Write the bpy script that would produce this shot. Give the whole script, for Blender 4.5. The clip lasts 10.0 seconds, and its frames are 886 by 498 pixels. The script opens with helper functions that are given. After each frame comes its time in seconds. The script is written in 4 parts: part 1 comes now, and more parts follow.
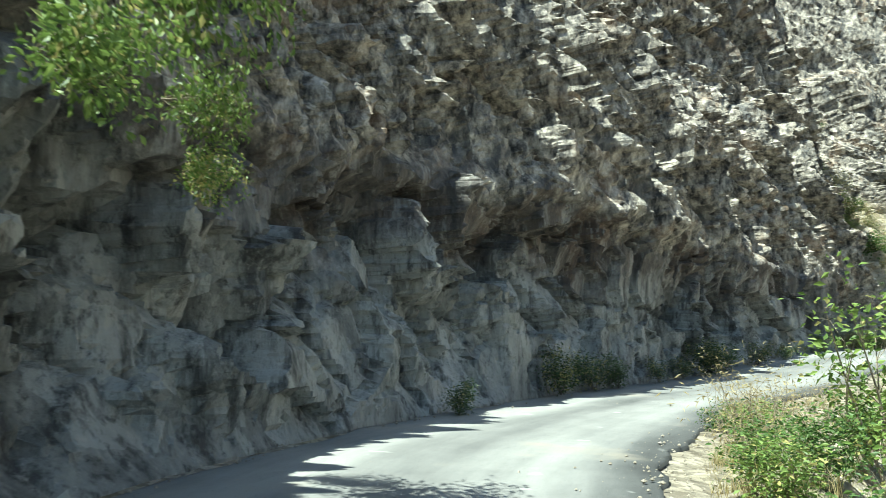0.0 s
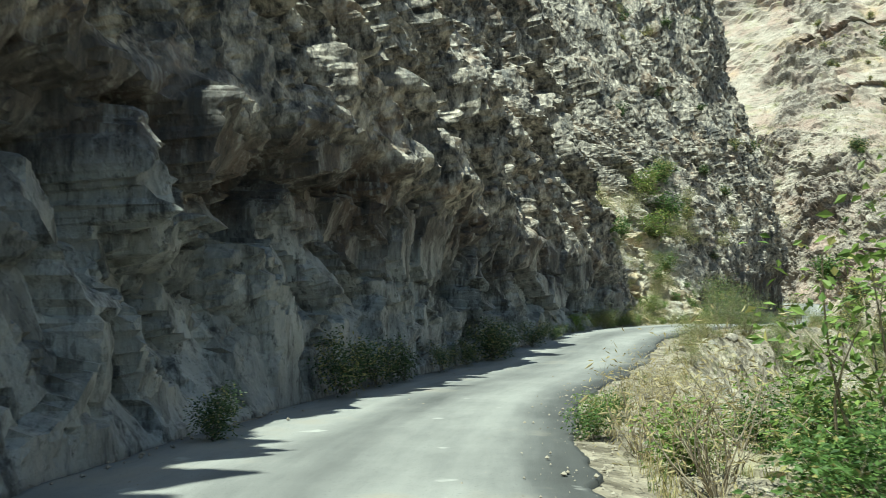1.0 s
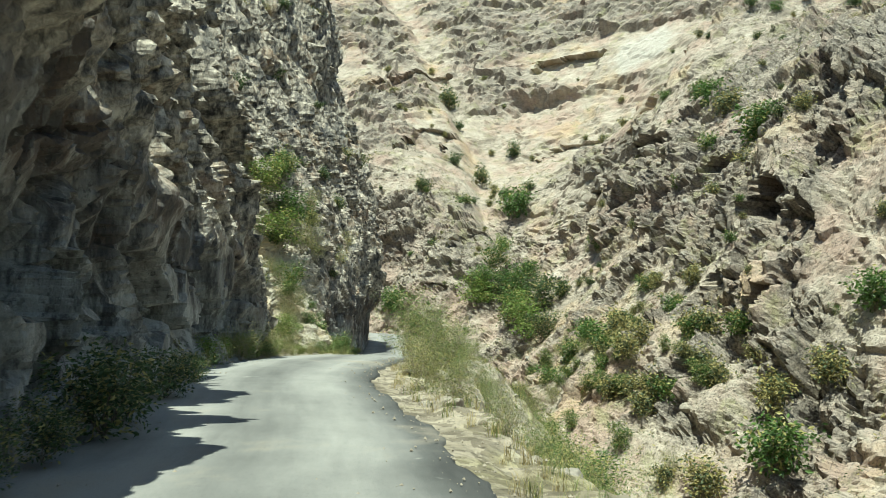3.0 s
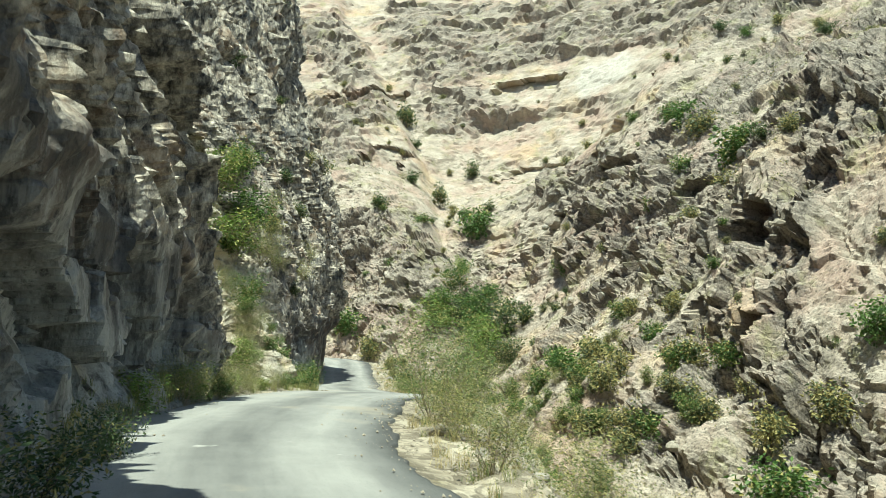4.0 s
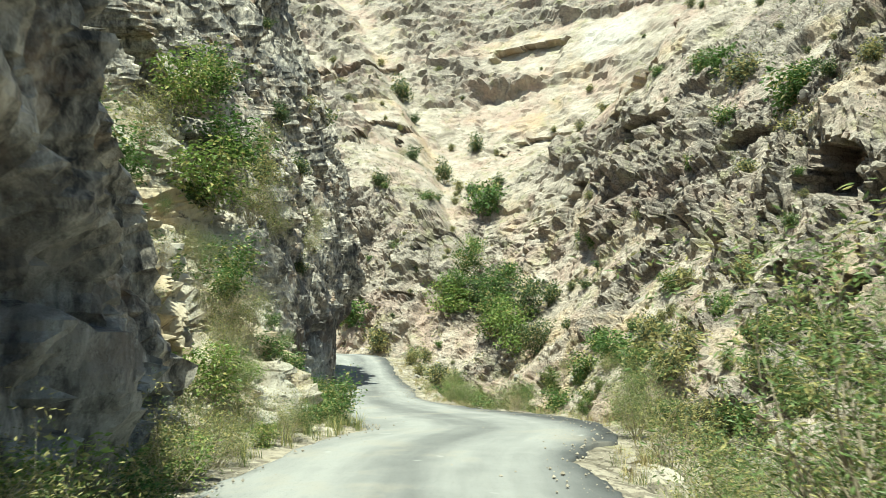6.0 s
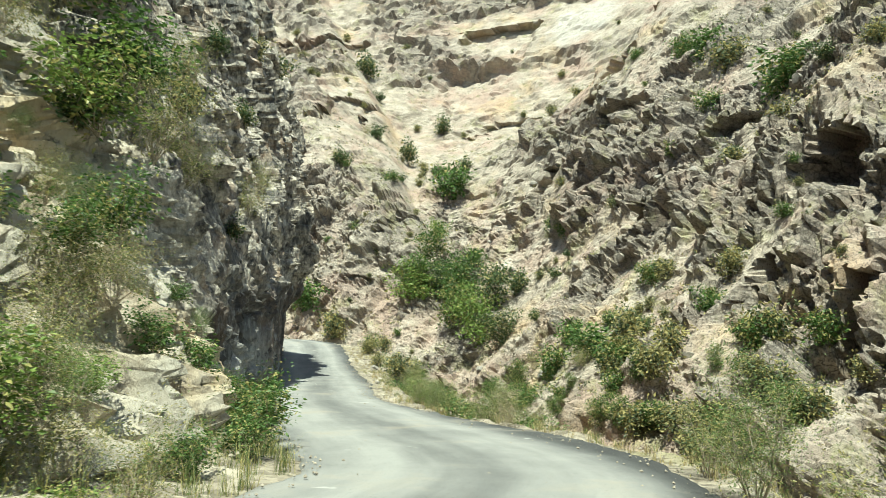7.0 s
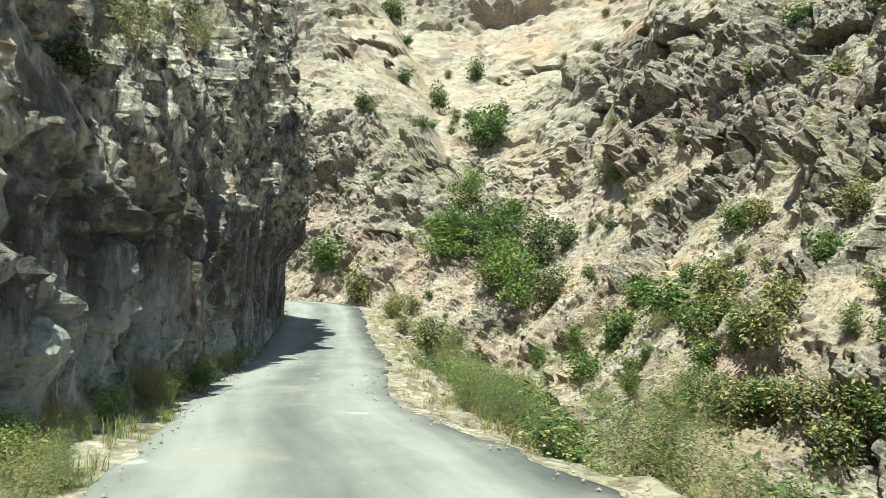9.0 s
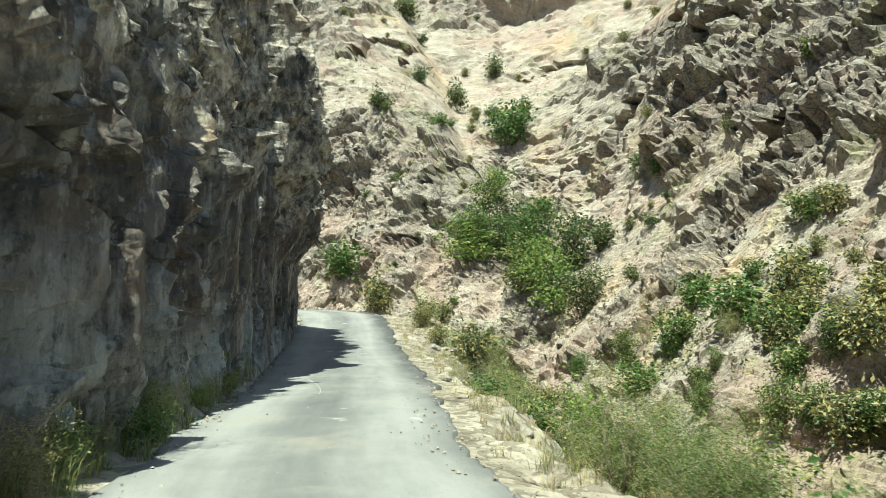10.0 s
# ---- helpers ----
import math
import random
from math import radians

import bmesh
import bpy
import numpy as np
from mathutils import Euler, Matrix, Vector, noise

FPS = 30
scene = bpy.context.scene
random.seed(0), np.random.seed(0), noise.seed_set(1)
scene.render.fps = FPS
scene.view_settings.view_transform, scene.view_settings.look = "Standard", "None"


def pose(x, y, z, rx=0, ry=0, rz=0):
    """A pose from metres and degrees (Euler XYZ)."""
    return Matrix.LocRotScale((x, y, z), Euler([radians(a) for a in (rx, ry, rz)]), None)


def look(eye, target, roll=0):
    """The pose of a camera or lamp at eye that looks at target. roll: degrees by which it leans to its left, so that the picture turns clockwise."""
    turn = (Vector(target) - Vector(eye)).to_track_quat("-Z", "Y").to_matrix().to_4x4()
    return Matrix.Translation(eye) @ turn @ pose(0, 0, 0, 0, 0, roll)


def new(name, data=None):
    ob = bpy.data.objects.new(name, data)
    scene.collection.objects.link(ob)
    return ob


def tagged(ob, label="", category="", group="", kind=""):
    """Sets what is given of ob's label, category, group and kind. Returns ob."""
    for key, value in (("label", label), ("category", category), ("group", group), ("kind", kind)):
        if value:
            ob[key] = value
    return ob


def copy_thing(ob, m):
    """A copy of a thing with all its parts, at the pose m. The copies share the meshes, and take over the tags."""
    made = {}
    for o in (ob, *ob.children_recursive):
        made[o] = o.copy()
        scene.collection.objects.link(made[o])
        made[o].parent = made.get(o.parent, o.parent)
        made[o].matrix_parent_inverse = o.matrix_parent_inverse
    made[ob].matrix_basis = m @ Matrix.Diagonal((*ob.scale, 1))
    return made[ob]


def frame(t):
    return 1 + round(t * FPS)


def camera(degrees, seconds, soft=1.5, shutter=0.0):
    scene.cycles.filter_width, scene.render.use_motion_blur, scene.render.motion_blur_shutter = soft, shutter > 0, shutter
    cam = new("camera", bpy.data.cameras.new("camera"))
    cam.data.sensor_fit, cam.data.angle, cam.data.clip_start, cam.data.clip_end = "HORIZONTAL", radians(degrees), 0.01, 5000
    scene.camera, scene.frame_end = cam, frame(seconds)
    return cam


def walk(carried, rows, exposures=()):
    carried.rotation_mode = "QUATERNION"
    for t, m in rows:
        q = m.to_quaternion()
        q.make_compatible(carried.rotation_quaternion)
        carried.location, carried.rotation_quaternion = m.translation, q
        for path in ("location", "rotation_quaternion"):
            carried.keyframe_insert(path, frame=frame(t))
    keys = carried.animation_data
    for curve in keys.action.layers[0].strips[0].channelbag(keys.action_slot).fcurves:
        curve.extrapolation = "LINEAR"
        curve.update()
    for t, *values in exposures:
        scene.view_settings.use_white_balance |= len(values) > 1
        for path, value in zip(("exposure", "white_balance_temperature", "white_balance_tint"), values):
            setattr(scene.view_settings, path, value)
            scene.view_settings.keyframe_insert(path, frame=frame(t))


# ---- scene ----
cam = camera(57.7, 10.0, soft=0.8, shutter=0.15)
METRES, EYE, TILT, LEAN, TURN = 64.0, 1.5, 4.0, 0.0, 0.0
ROWS = [
    (0.0, 0.0, 0.0, 0.0, -0.0, 0.0, -0.0),
    (0.5, -0.0046, 0.0379, -0.0048, -10.29, 0.01, 0.56),
    (1.0, -0.0057, 0.0813, -0.0109, -19.68, -0.67, -0.59),
    (1.5, -0.0008, 0.131, -0.0169, -26.45, -0.66, -3.68),
    (2.0, 0.0108, 0.1783, -0.0224, -33.25, -0.4, -3.94),
    (2.5, 0.0309, 0.2262, -0.0271, -41.38, 1.13, -3.71),
    (3.0, 0.0568, 0.2692, -0.0309, -51.05, 2.67, -4.51),
    (4.5, 0.1546, 0.3978, -0.0357, -55.15, 4.89, -5.7),
    (5.0, 0.1895, 0.4357, -0.037, -53.31, 5.73, -4.94),
    (5.5, 0.2216, 0.4709, -0.0401, -53.81, 4.39, -3.24),
    (7.0, 0.3335, 0.5646, -0.0477, -58.21, 3.15, -4.85),
    (7.5, 0.3714, 0.5878, -0.0513, -59.78, 2.3, -5.52),
    (8.0, 0.4119, 0.6126, -0.0555, -59.7, 2.88, -6.77),
    (8.5, 0.4556, 0.6417, -0.0599, -57.97, 2.05, -5.61),
    (9.0, 0.4997, 0.6781, -0.064, -55.95, 0.46, -4.35),
    (9.5, 0.5384, 0.7138, -0.0695, -55.09, 0.21, -3.93),
    (10.0, 0.5762, 0.7507, -0.0746, -54.9, 1.05, -3.17),
]
walk(cam, [(t, pose(0, 0, EYE, TILT, LEAN, TURN) @ pose(METRES * x, METRES * y, METRES * z, 90 + pitch, roll, yaw)) for t, x, y, z, yaw, pitch, roll in ROWS],
     exposures=((0.0, 1.4, 5800, -11), (1.0, 0.8, 5900, -13), (2.5, 0.7, 6150, -12), (5.5, 1.05, 6200, -12), (7.0, 0.93, 6250, -11), (10.0, 0.96, 6150, -12)))

# ---- light ----
world = bpy.data.worlds.new("sky")
scene.world = world
world.use_nodes = True
SUN_TO = Vector((-0.39, -0.15, 1.0)).normalized()   # towards the sun
SUN_EL = math.asin(SUN_TO.z)
sky = world.node_tree.nodes.new("ShaderNodeTexSky")
sky.sky_type, sky.sun_disc = "NISHITA", False
sky.sun_elevation, sky.sun_rotation = SUN_EL, math.atan2(SUN_TO.x, SUN_TO.y)
back = world.node_tree.nodes["Background"]
back.inputs[1].default_value = 0.08
world.node_tree.links.new(sky.outputs[0], back.inputs[0])
sun = new("sun", bpy.data.lights.new("sun", "SUN"))
sun.data.energy, sun.data.angle, sun.data.color = 4.9, radians(0.5), (1.0, 0.95, 0.86)
sun.matrix_world = look((0, 0, 60), Vector((0, 0, 60)) - SUN_TO)

# ---- arithmetic ----


def hashed(ix, iy, seed):
    """A random number from 0 to 1 for each whole pair."""
    a = (ix.astype(np.int64) * 374761393 + iy.astype(np.int64) * 668265263 + seed * 1442695041) & 0xFFFFFFFF
    a = ((a ^ (a >> 13)) * 1274126177) & 0xFFFFFFFF
    a = ((a ^ (a >> 16)) * 2246822519) & 0xFFFFFFFF
    return ((a ^ (a >> 15)) & 0xFFFFFF) / float(0x1000000)


def smooth_noise(x, y, seed):
    """Value noise from -1 to 1."""
    ix, iy = np.floor(x), np.floor(y)
    fx, fy = x - ix, y - iy
    fx, fy = fx * fx * (3 - 2 * fx), fy * fy * (3 - 2 * fy)
    a, b = hashed(ix, iy, seed), hashed(ix + 1, iy, seed)
    c, d = hashed(ix, iy + 1, seed), hashed(ix + 1, iy + 1, seed)
    return 2 * ((a + (b - a) * fx) * (1 - fy) + (c + (d - c) * fx) * fy) - 1


def fractal(x, y, seed, octaves=4, gain=0.5):
    total, amount = 0, 1.0
    for k in range(octaves):
        total = total + amount * smooth_noise(x * 2 ** k + 17 * k, y * 2 ** k - 9 * k, seed + k)
        amount *= gain
    return total


def facets(x, y, seed, tilt=1.0, sharp=14.0):
    """Broken rock: every cell is a tilted flat face, worn at its edges. Gives the height and the nearness to a joint (0 in the joint)."""
    ix, iy = np.floor(x), np.floor(y)
    best, second = np.full(x.shape, 9.0), np.full(x.shape, 9.0)
    height, weight = np.zeros(x.shape), np.zeros(x.shape)
    for dx in (-1, 0, 1):
        for dy in (-1, 0, 1):
            cx, cy = ix + dx, iy + dy
            ox, oy = x - cx - hashed(cx, cy, seed), y - cy - hashed(cx, cy, seed + 1)
            d = np.hypot(ox, oy)
            h = tilt * ((hashed(cx, cy, seed + 2) - 0.5) * ox + (hashed(cx, cy, seed + 3) - 0.5) * oy) * 2 + hashed(cx, cy, seed + 4) - 0.5
            share = np.exp(-sharp * d)
            height, weight = height + share * h, weight + share
            near = d < best
            second = np.where(near, best, np.minimum(second, d))
            best = np.where(near, d, best)
    return height / weight, second - best


def curve_through(points, u):
    """A smooth curve through rows of numbers, at u in rows."""
    p = np.asarray(points, float)
    u = np.clip(np.asarray(u, float), 0, len(p) - 1.0001)
    i = u.astype(int)
    f = (u - i)[:, None]
    q = np.vstack([2 * p[0] - p[1], p, 2 * p[-1] - p[-2]])
    a, b, c, d = q[i], q[i + 1], q[i + 2], q[i + 3]
    return 0.5 * (2 * b + (c - a) * f + (2 * a - 5 * b + 4 * c - d) * f ** 2 + (3 * b - a - 3 * c + d) * f ** 3)


def step(x, a, b):
    f = np.clip((x - a) / (b - a), 0, 1)
    return f * f * (3 - 2 * f)


def sheet(name, points, material, flat=True, flip=False):
    """A mesh from a grid of places (rows, columns, 3)."""
    rows, cols = points.shape[:2]
    k = np.arange(rows * cols).reshape(rows, cols)
    quads = np.stack([k[:-1, :-1], k[1:, :-1], k[1:, 1:], k[:-1, 1:]], -1).reshape(-1, 4)
    if flip:
        quads = quads[:, ::-1]
    mesh = bpy.data.meshes.new(name)
    mesh.vertices.add(rows * cols)
    mesh.vertices.foreach_set("co", points.reshape(-1).astype(np.float32))
    mesh.loops.add(quads.size)
    mesh.loops.foreach_set("vertex_index", quads.reshape(-1).astype(np.int32))
    mesh.polygons.add(len(quads))
    mesh.polygons.foreach_set("loop_start", np.arange(0, quads.size, 4, dtype=np.int32))
    mesh.polygons.foreach_set("use_smooth", np.full(len(quads), not flat))
    mesh.update(calc_edges=True)
    mesh.validate()
    mesh.materials.append(material)
    return new(name, mesh)


# ---- the road's line: centre x, y, half width, height ----
ROAD = [
    (-1.2, -24, 2.6, 0.9), (-1, -14, 2.6, 0.4), (-0.9, -5, 2.6, 0.1), (-0.8, 4, 2.6, -0.15),
    (-0.2, 8.5, 2.5, -0.32), (1.2, 12.8, 2.5, -0.55), (4.6, 19, 2.4, -0.78), (8.1, 23.3, 2.4, -0.88),
    (10.6, 25.9, 2.3, -0.82), (15.8, 32, 2.2, -0.62), (20.9, 36, 2.2, -0.58), (25.8, 39.2, 2.1, -0.68),
    (30.25, 40.95, 2.4, -0.86), (34.25, 44.65, 2.75, -1.18), (37.95, 48.65, 2.4, -1.48), (42.45, 53.75, 1.8, -1.66),
    (46.25, 57, 1.85, -1.78), (53, 62.8, 2.2, -2.02), (60, 69.2, 2.2, -1.9), (68, 76.3, 2.3, -1.45),
    (74, 82.5, 2.4, -1), (77, 90, 2.4, -0.9), (73.5, 98, 2.4, -0.8), (64, 106, 2.4, -0.8),
]
# the rock wall beside each of these: gap to the road, where it starts to lean back, by how much, its overhang
WALL = [
    (0.5, 9, 0.42, 0), (0.5, 9, 0.42, 0), (0.5, 6.5, 0.7, 0), (0.5, 5.2, 0.5, -0.4),
    (0.5, 4.6, 0.4, -0.5), (0.45, 4.6, 0.36, -0.55), (0.3, 5.2, 0.42, 0.35), (0.2, 5, 0.54, 0.95),
    (0.3, 4.4, 0.52, 0.25), (0.3, 3.4, 0.36, 0), (0.5, 3, 0.28, 0), (1.6, 0.4, 0.95, 0),
    (1.7, 0.4, 0.95, 0), (1.55, 0.8, 0.8, 0), (1.6, 3.4, 0.5, 0), (0.9, 4.2, 0.37, 0.1),
    (0.65, 5, 0.4, 0.1), (0.35, 9.5, 0.26, 0.4), (0.2, 9, 0.32, 0.5), (0.4, 2.2, 0.9, 0),
    (1, 1.5, 1.4, 0), (1, 1.5, 1.4, 0), (1, 2, 1.2, 0), (1, 2, 1.2, 0),
]
# width of the outer bench
BENCH = [2.5, 2.5, 2, 1.7, 2.2, 2.4, 1.9, 1.7, 1.7, 1.4, 1.3, 1, 1, 1, 1, 1, 1, 1.2, 2, 3, 3, 3, 3, 3]
LINE = [(*r, *w, b) for r, w, b in zip(ROAD, WALL, BENCH)]
raw = curve_through(LINE, np.linspace(0, len(LINE) - 1, 4000))
run = np.concatenate([[0], np.cumsum(np.hypot(*np.diff(raw[:, :2], axis=0).T))])
LENGTH = run[-1]
S = np.arange(0, LENGTH, 0.1)
ALONG = np.stack([np.interp(S, run, raw[:, k]) for k in range(9)], 1)
way = np.gradient(ALONG[:, :2], axis=0)
kernel = np.ones(31) / 31
way = np.stack([np.convolve(np.pad(way[:, k], 15, "edge"), kernel, "valid") for k in (0, 1)], 1)
way /= np.linalg.norm(way, axis=1)[:, None]
LEFT = np.stack([-way[:, 1], way[:, 0]], 1)


def line_at(s):
    """The road's numbers and the way to its left at the lengths s."""
    numbers = [np.interp(s, S, ALONG[:, k]) for k in range(9)]
    return numbers, np.stack([np.interp(s, S, LEFT[:, 0]), np.interp(s, S, LEFT[:, 1])], -1)


def length_near(x, y):
    return S[np.argmin(np.hypot(ALONG[:, 0] - x, ALONG[:, 1] - y))]


# ---- materials ----


class Paint:
    """A node material, built up step by step."""

    def __init__(self, name, roughness=0.9):
        self.mat = bpy.data.materials.new(name)
        self.mat.use_nodes = True
        self.tree = self.mat.node_tree
        self.shader = self.tree.nodes["Principled BSDF"]
        self.shader.inputs["Roughness"].default_value = roughness
        self.shader.inputs["Specular IOR Level"].default_value = 0.25
        self.place = self.node("ShaderNodeNewGeometry").outputs["Position"]

    def node(self, kind, **given):
        n = self.tree.nodes.new(kind)
        for key, value in given.items():
            n.inputs[key].default_value = value
        return n

    def link(self, a, b):
        self.tree.links.new(a, b)

    def stretched(self, turn=(0, 0, 0), scale=(1, 1, 1), start=(0, 0, 0)):
        m = self.node("ShaderNodeMapping", Rotation=[radians(a) for a in turn], Scale=scale, Location=start)
        self.link(self.place, m.inputs["Vector"])
        return m.outputs[0]

    def noise(self, scale, detail=4, rough=0.6, at=None, distort=0.0):
        n = self.node("ShaderNodeTexNoise", Scale=scale, Detail=detail, Roughness=rough, Distortion=distort)
        self.link(at or self.place, n.inputs["Vector"])
        return n.outputs[0]

    def cells(self, scale, at=None, feature="F1"):
        n = self.node("ShaderNodeTexVoronoi", Scale=scale)
        n.feature = feature
        self.link(at or self.place, n.inputs["Vector"])
        return n

    def warped(self, at, scale, amount):
        """The same place, pushed about by noise, so that cells get broken edges."""
        n = self.node("ShaderNodeTexNoise", Scale=scale, Detail=4, Roughness=0.65)
        self.link(at, n.inputs["Vector"])
        far = self.node("ShaderNodeVectorMath")
        far.operation = "MULTIPLY_ADD"
        self.link(n.outputs["Color"], far.inputs[0])
        far.inputs[1].default_value = (amount, amount, amount)
        self.link(at, far.inputs[2])
        return far.outputs[0]

    def ramp(self, value, stops):
        n = self.tree.nodes.new("ShaderNodeValToRGB")
        e = n.color_ramp.elements
        while len(e) < len(stops):
            e.new(0.5)
        for k, (at, colour) in enumerate(stops):
            e[k].position = at
            e[k].color = (*colour, 1) if isinstance(colour, tuple) else (colour, colour, colour, 1)
        self.link(value, n.inputs[0])
        return n.outputs[0]

    def mix(self, a, b, by, blend="MIX"):
        n = self.tree.nodes.new("ShaderNodeMix")
        n.data_type, n.blend_type = "RGBA", blend
        for end, value in ((6, a), (7, b)):
            if isinstance(value, tuple):
                n.inputs[end].default_value = (*value, 1)
            else:
                self.link(value, n.inputs[end])
        if isinstance(by, float):
            n.inputs[0].default_value = by
        else:
            self.link(by, n.inputs[0])
        return n.outputs[2]

    def sum(self, a, b, how="ADD"):
        n = self.tree.nodes.new("ShaderNodeMath")
        n.operation = how
        for end, value in ((0, a), (1, b)):
            if isinstance(value, (int, float)):
                n.inputs[end].default_value = value
            else:
                self.link(value, n.inputs[end])
        return n.outputs[0]

    def colour(self, value):
        if isinstance(value, tuple):
            self.shader.inputs["Base Color"].default_value = (*value, 1)
        else:
            self.link(value, self.shader.inputs["Base Color"])
        return self

    def bump(self, height, far, strength=1.0):
        b = self.node("ShaderNodeBump", Strength=strength, Distance=far)
        if self.shader.inputs["Normal"].is_linked:
            self.link(self.shader.inputs["Normal"].links[0].from_socket, b.inputs["Normal"])
        self.link(height, b.inputs["Height"])
        self.link(b.outputs[0], self.shader.inputs["Normal"])
        return self


def cliff_paint():
    p = Paint("dark_cliff_rock", 0.7)
    p.shader.inputs["Specular IOR Level"].default_value = 0.4

    def given(name):
        n = p.node("ShaderNodeAttribute")
        n.attribute_name = name
        return n.outputs["Fac"]

    grain = p.stretched((25, -15, 40), (1.0, 1.0, 0.55))
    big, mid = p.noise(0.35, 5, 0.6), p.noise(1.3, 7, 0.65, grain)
    fine = p.noise(5.0, 7, 0.7, grain)
    # freshly broken faces: plates of grey stone, iron-stained, streaked, with overhang shade painted in
    plate = p.cells(1.0, p.warped(p.stretched((25, -15, 40), (0.9, 0.9, 0.5)), 0.8, 0.7)).outputs["Color"]
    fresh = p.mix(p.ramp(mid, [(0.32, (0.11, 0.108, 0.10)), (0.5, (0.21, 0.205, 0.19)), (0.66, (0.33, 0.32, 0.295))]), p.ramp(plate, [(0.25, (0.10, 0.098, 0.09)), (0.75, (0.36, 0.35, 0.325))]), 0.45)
    tallness = p.node("ShaderNodeSeparateXYZ")
    p.link(p.place, tallness.inputs[0])
    # the band drops along x, putting the far wall's shade into its colour
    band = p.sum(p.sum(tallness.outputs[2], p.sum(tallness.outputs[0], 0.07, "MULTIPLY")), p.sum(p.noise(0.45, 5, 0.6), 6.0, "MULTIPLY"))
    # brown rock above the pale foot, darkened further to stand for the overhang's shade
    seam_shade = p.mix(p.ramp(mid, [(0.32, (0.045, 0.04, 0.036)), (0.66, (0.15, 0.125, 0.105))]), (0.12, 0.075, 0.05), p.ramp(big, [(0.45, 0.0), (0.62, 0.8)]))
    fresh = p.mix(p.mix(fresh, (1.35, 1.37, 1.37), 1.0, "MULTIPLY"), seam_shade, p.ramp(p.sum(band, 10.0, "DIVIDE"), [(0.50, 0.0), (0.64, 0.92)]))
    streaks = p.noise(1.6, 5, 0.7, p.stretched((0, 0, 0), (1.6, 1.6, 0.22)))
    fresh = p.mix(fresh, (0.42, 0.40, 0.36), p.ramp(streaks, [(0.53, 0.0), (0.63, 0.6)]))
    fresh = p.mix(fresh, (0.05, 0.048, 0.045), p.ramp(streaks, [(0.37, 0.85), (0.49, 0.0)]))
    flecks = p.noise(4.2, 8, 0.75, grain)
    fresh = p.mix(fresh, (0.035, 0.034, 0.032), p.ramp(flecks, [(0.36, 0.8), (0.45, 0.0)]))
    fresh = p.mix(fresh, (0.50, 0.48, 0.44), p.ramp(flecks, [(0.58, 0.0), (0.68, 0.6)]))
    # weathered rock: knobs of pale, lichened stone over dark pits, brightened as if sunlit
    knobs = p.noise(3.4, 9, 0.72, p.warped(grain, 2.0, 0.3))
    # the two pale stops are raised to carry the upper ledges' sunlight in colour
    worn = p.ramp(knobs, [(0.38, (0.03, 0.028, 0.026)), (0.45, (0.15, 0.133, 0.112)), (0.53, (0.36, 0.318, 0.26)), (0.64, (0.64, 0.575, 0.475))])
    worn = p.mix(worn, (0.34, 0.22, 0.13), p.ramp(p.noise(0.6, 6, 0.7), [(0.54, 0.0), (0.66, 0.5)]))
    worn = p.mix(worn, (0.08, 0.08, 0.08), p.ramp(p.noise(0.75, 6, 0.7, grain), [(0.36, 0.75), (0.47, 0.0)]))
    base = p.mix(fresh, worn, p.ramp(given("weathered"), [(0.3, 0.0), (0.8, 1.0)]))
    # pale ochre blocks where the wall falls back
    loose = p.ramp(mid, [(0.32, (0.27, 0.20, 0.12)), (0.48, (0.44, 0.355, 0.235)), (0.66, (0.58, 0.505, 0.38))])
    loose = p.mix(loose, (0.42, 0.40, 0.35), p.ramp(big, [(0.45, 0.0), (0.6, 0.7)]))
    loose = p.mix(loose, (0.12, 0.095, 0.07), p.ramp(fine, [(0.34, 0.7), (0.44, 0.0)]))
    base = p.mix(base, loose, p.ramp(given("rubble"), [(0.2, 0.0), (0.7, 1.0)]))
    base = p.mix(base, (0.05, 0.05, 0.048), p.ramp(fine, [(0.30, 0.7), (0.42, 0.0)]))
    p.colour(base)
    p.bump(p.cells(2.2, p.warped(grain, 1.5, 0.4)).outputs[0], 0.10, 0.6)
    p.bump(p.cells(7.0, p.warped(grain, 4.0, 0.15)).outputs[0], 0.045, 0.8)
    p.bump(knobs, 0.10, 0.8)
    p.bump(p.noise(18.0, 5, 0.7), 0.025, 0.9)
    return p.mat


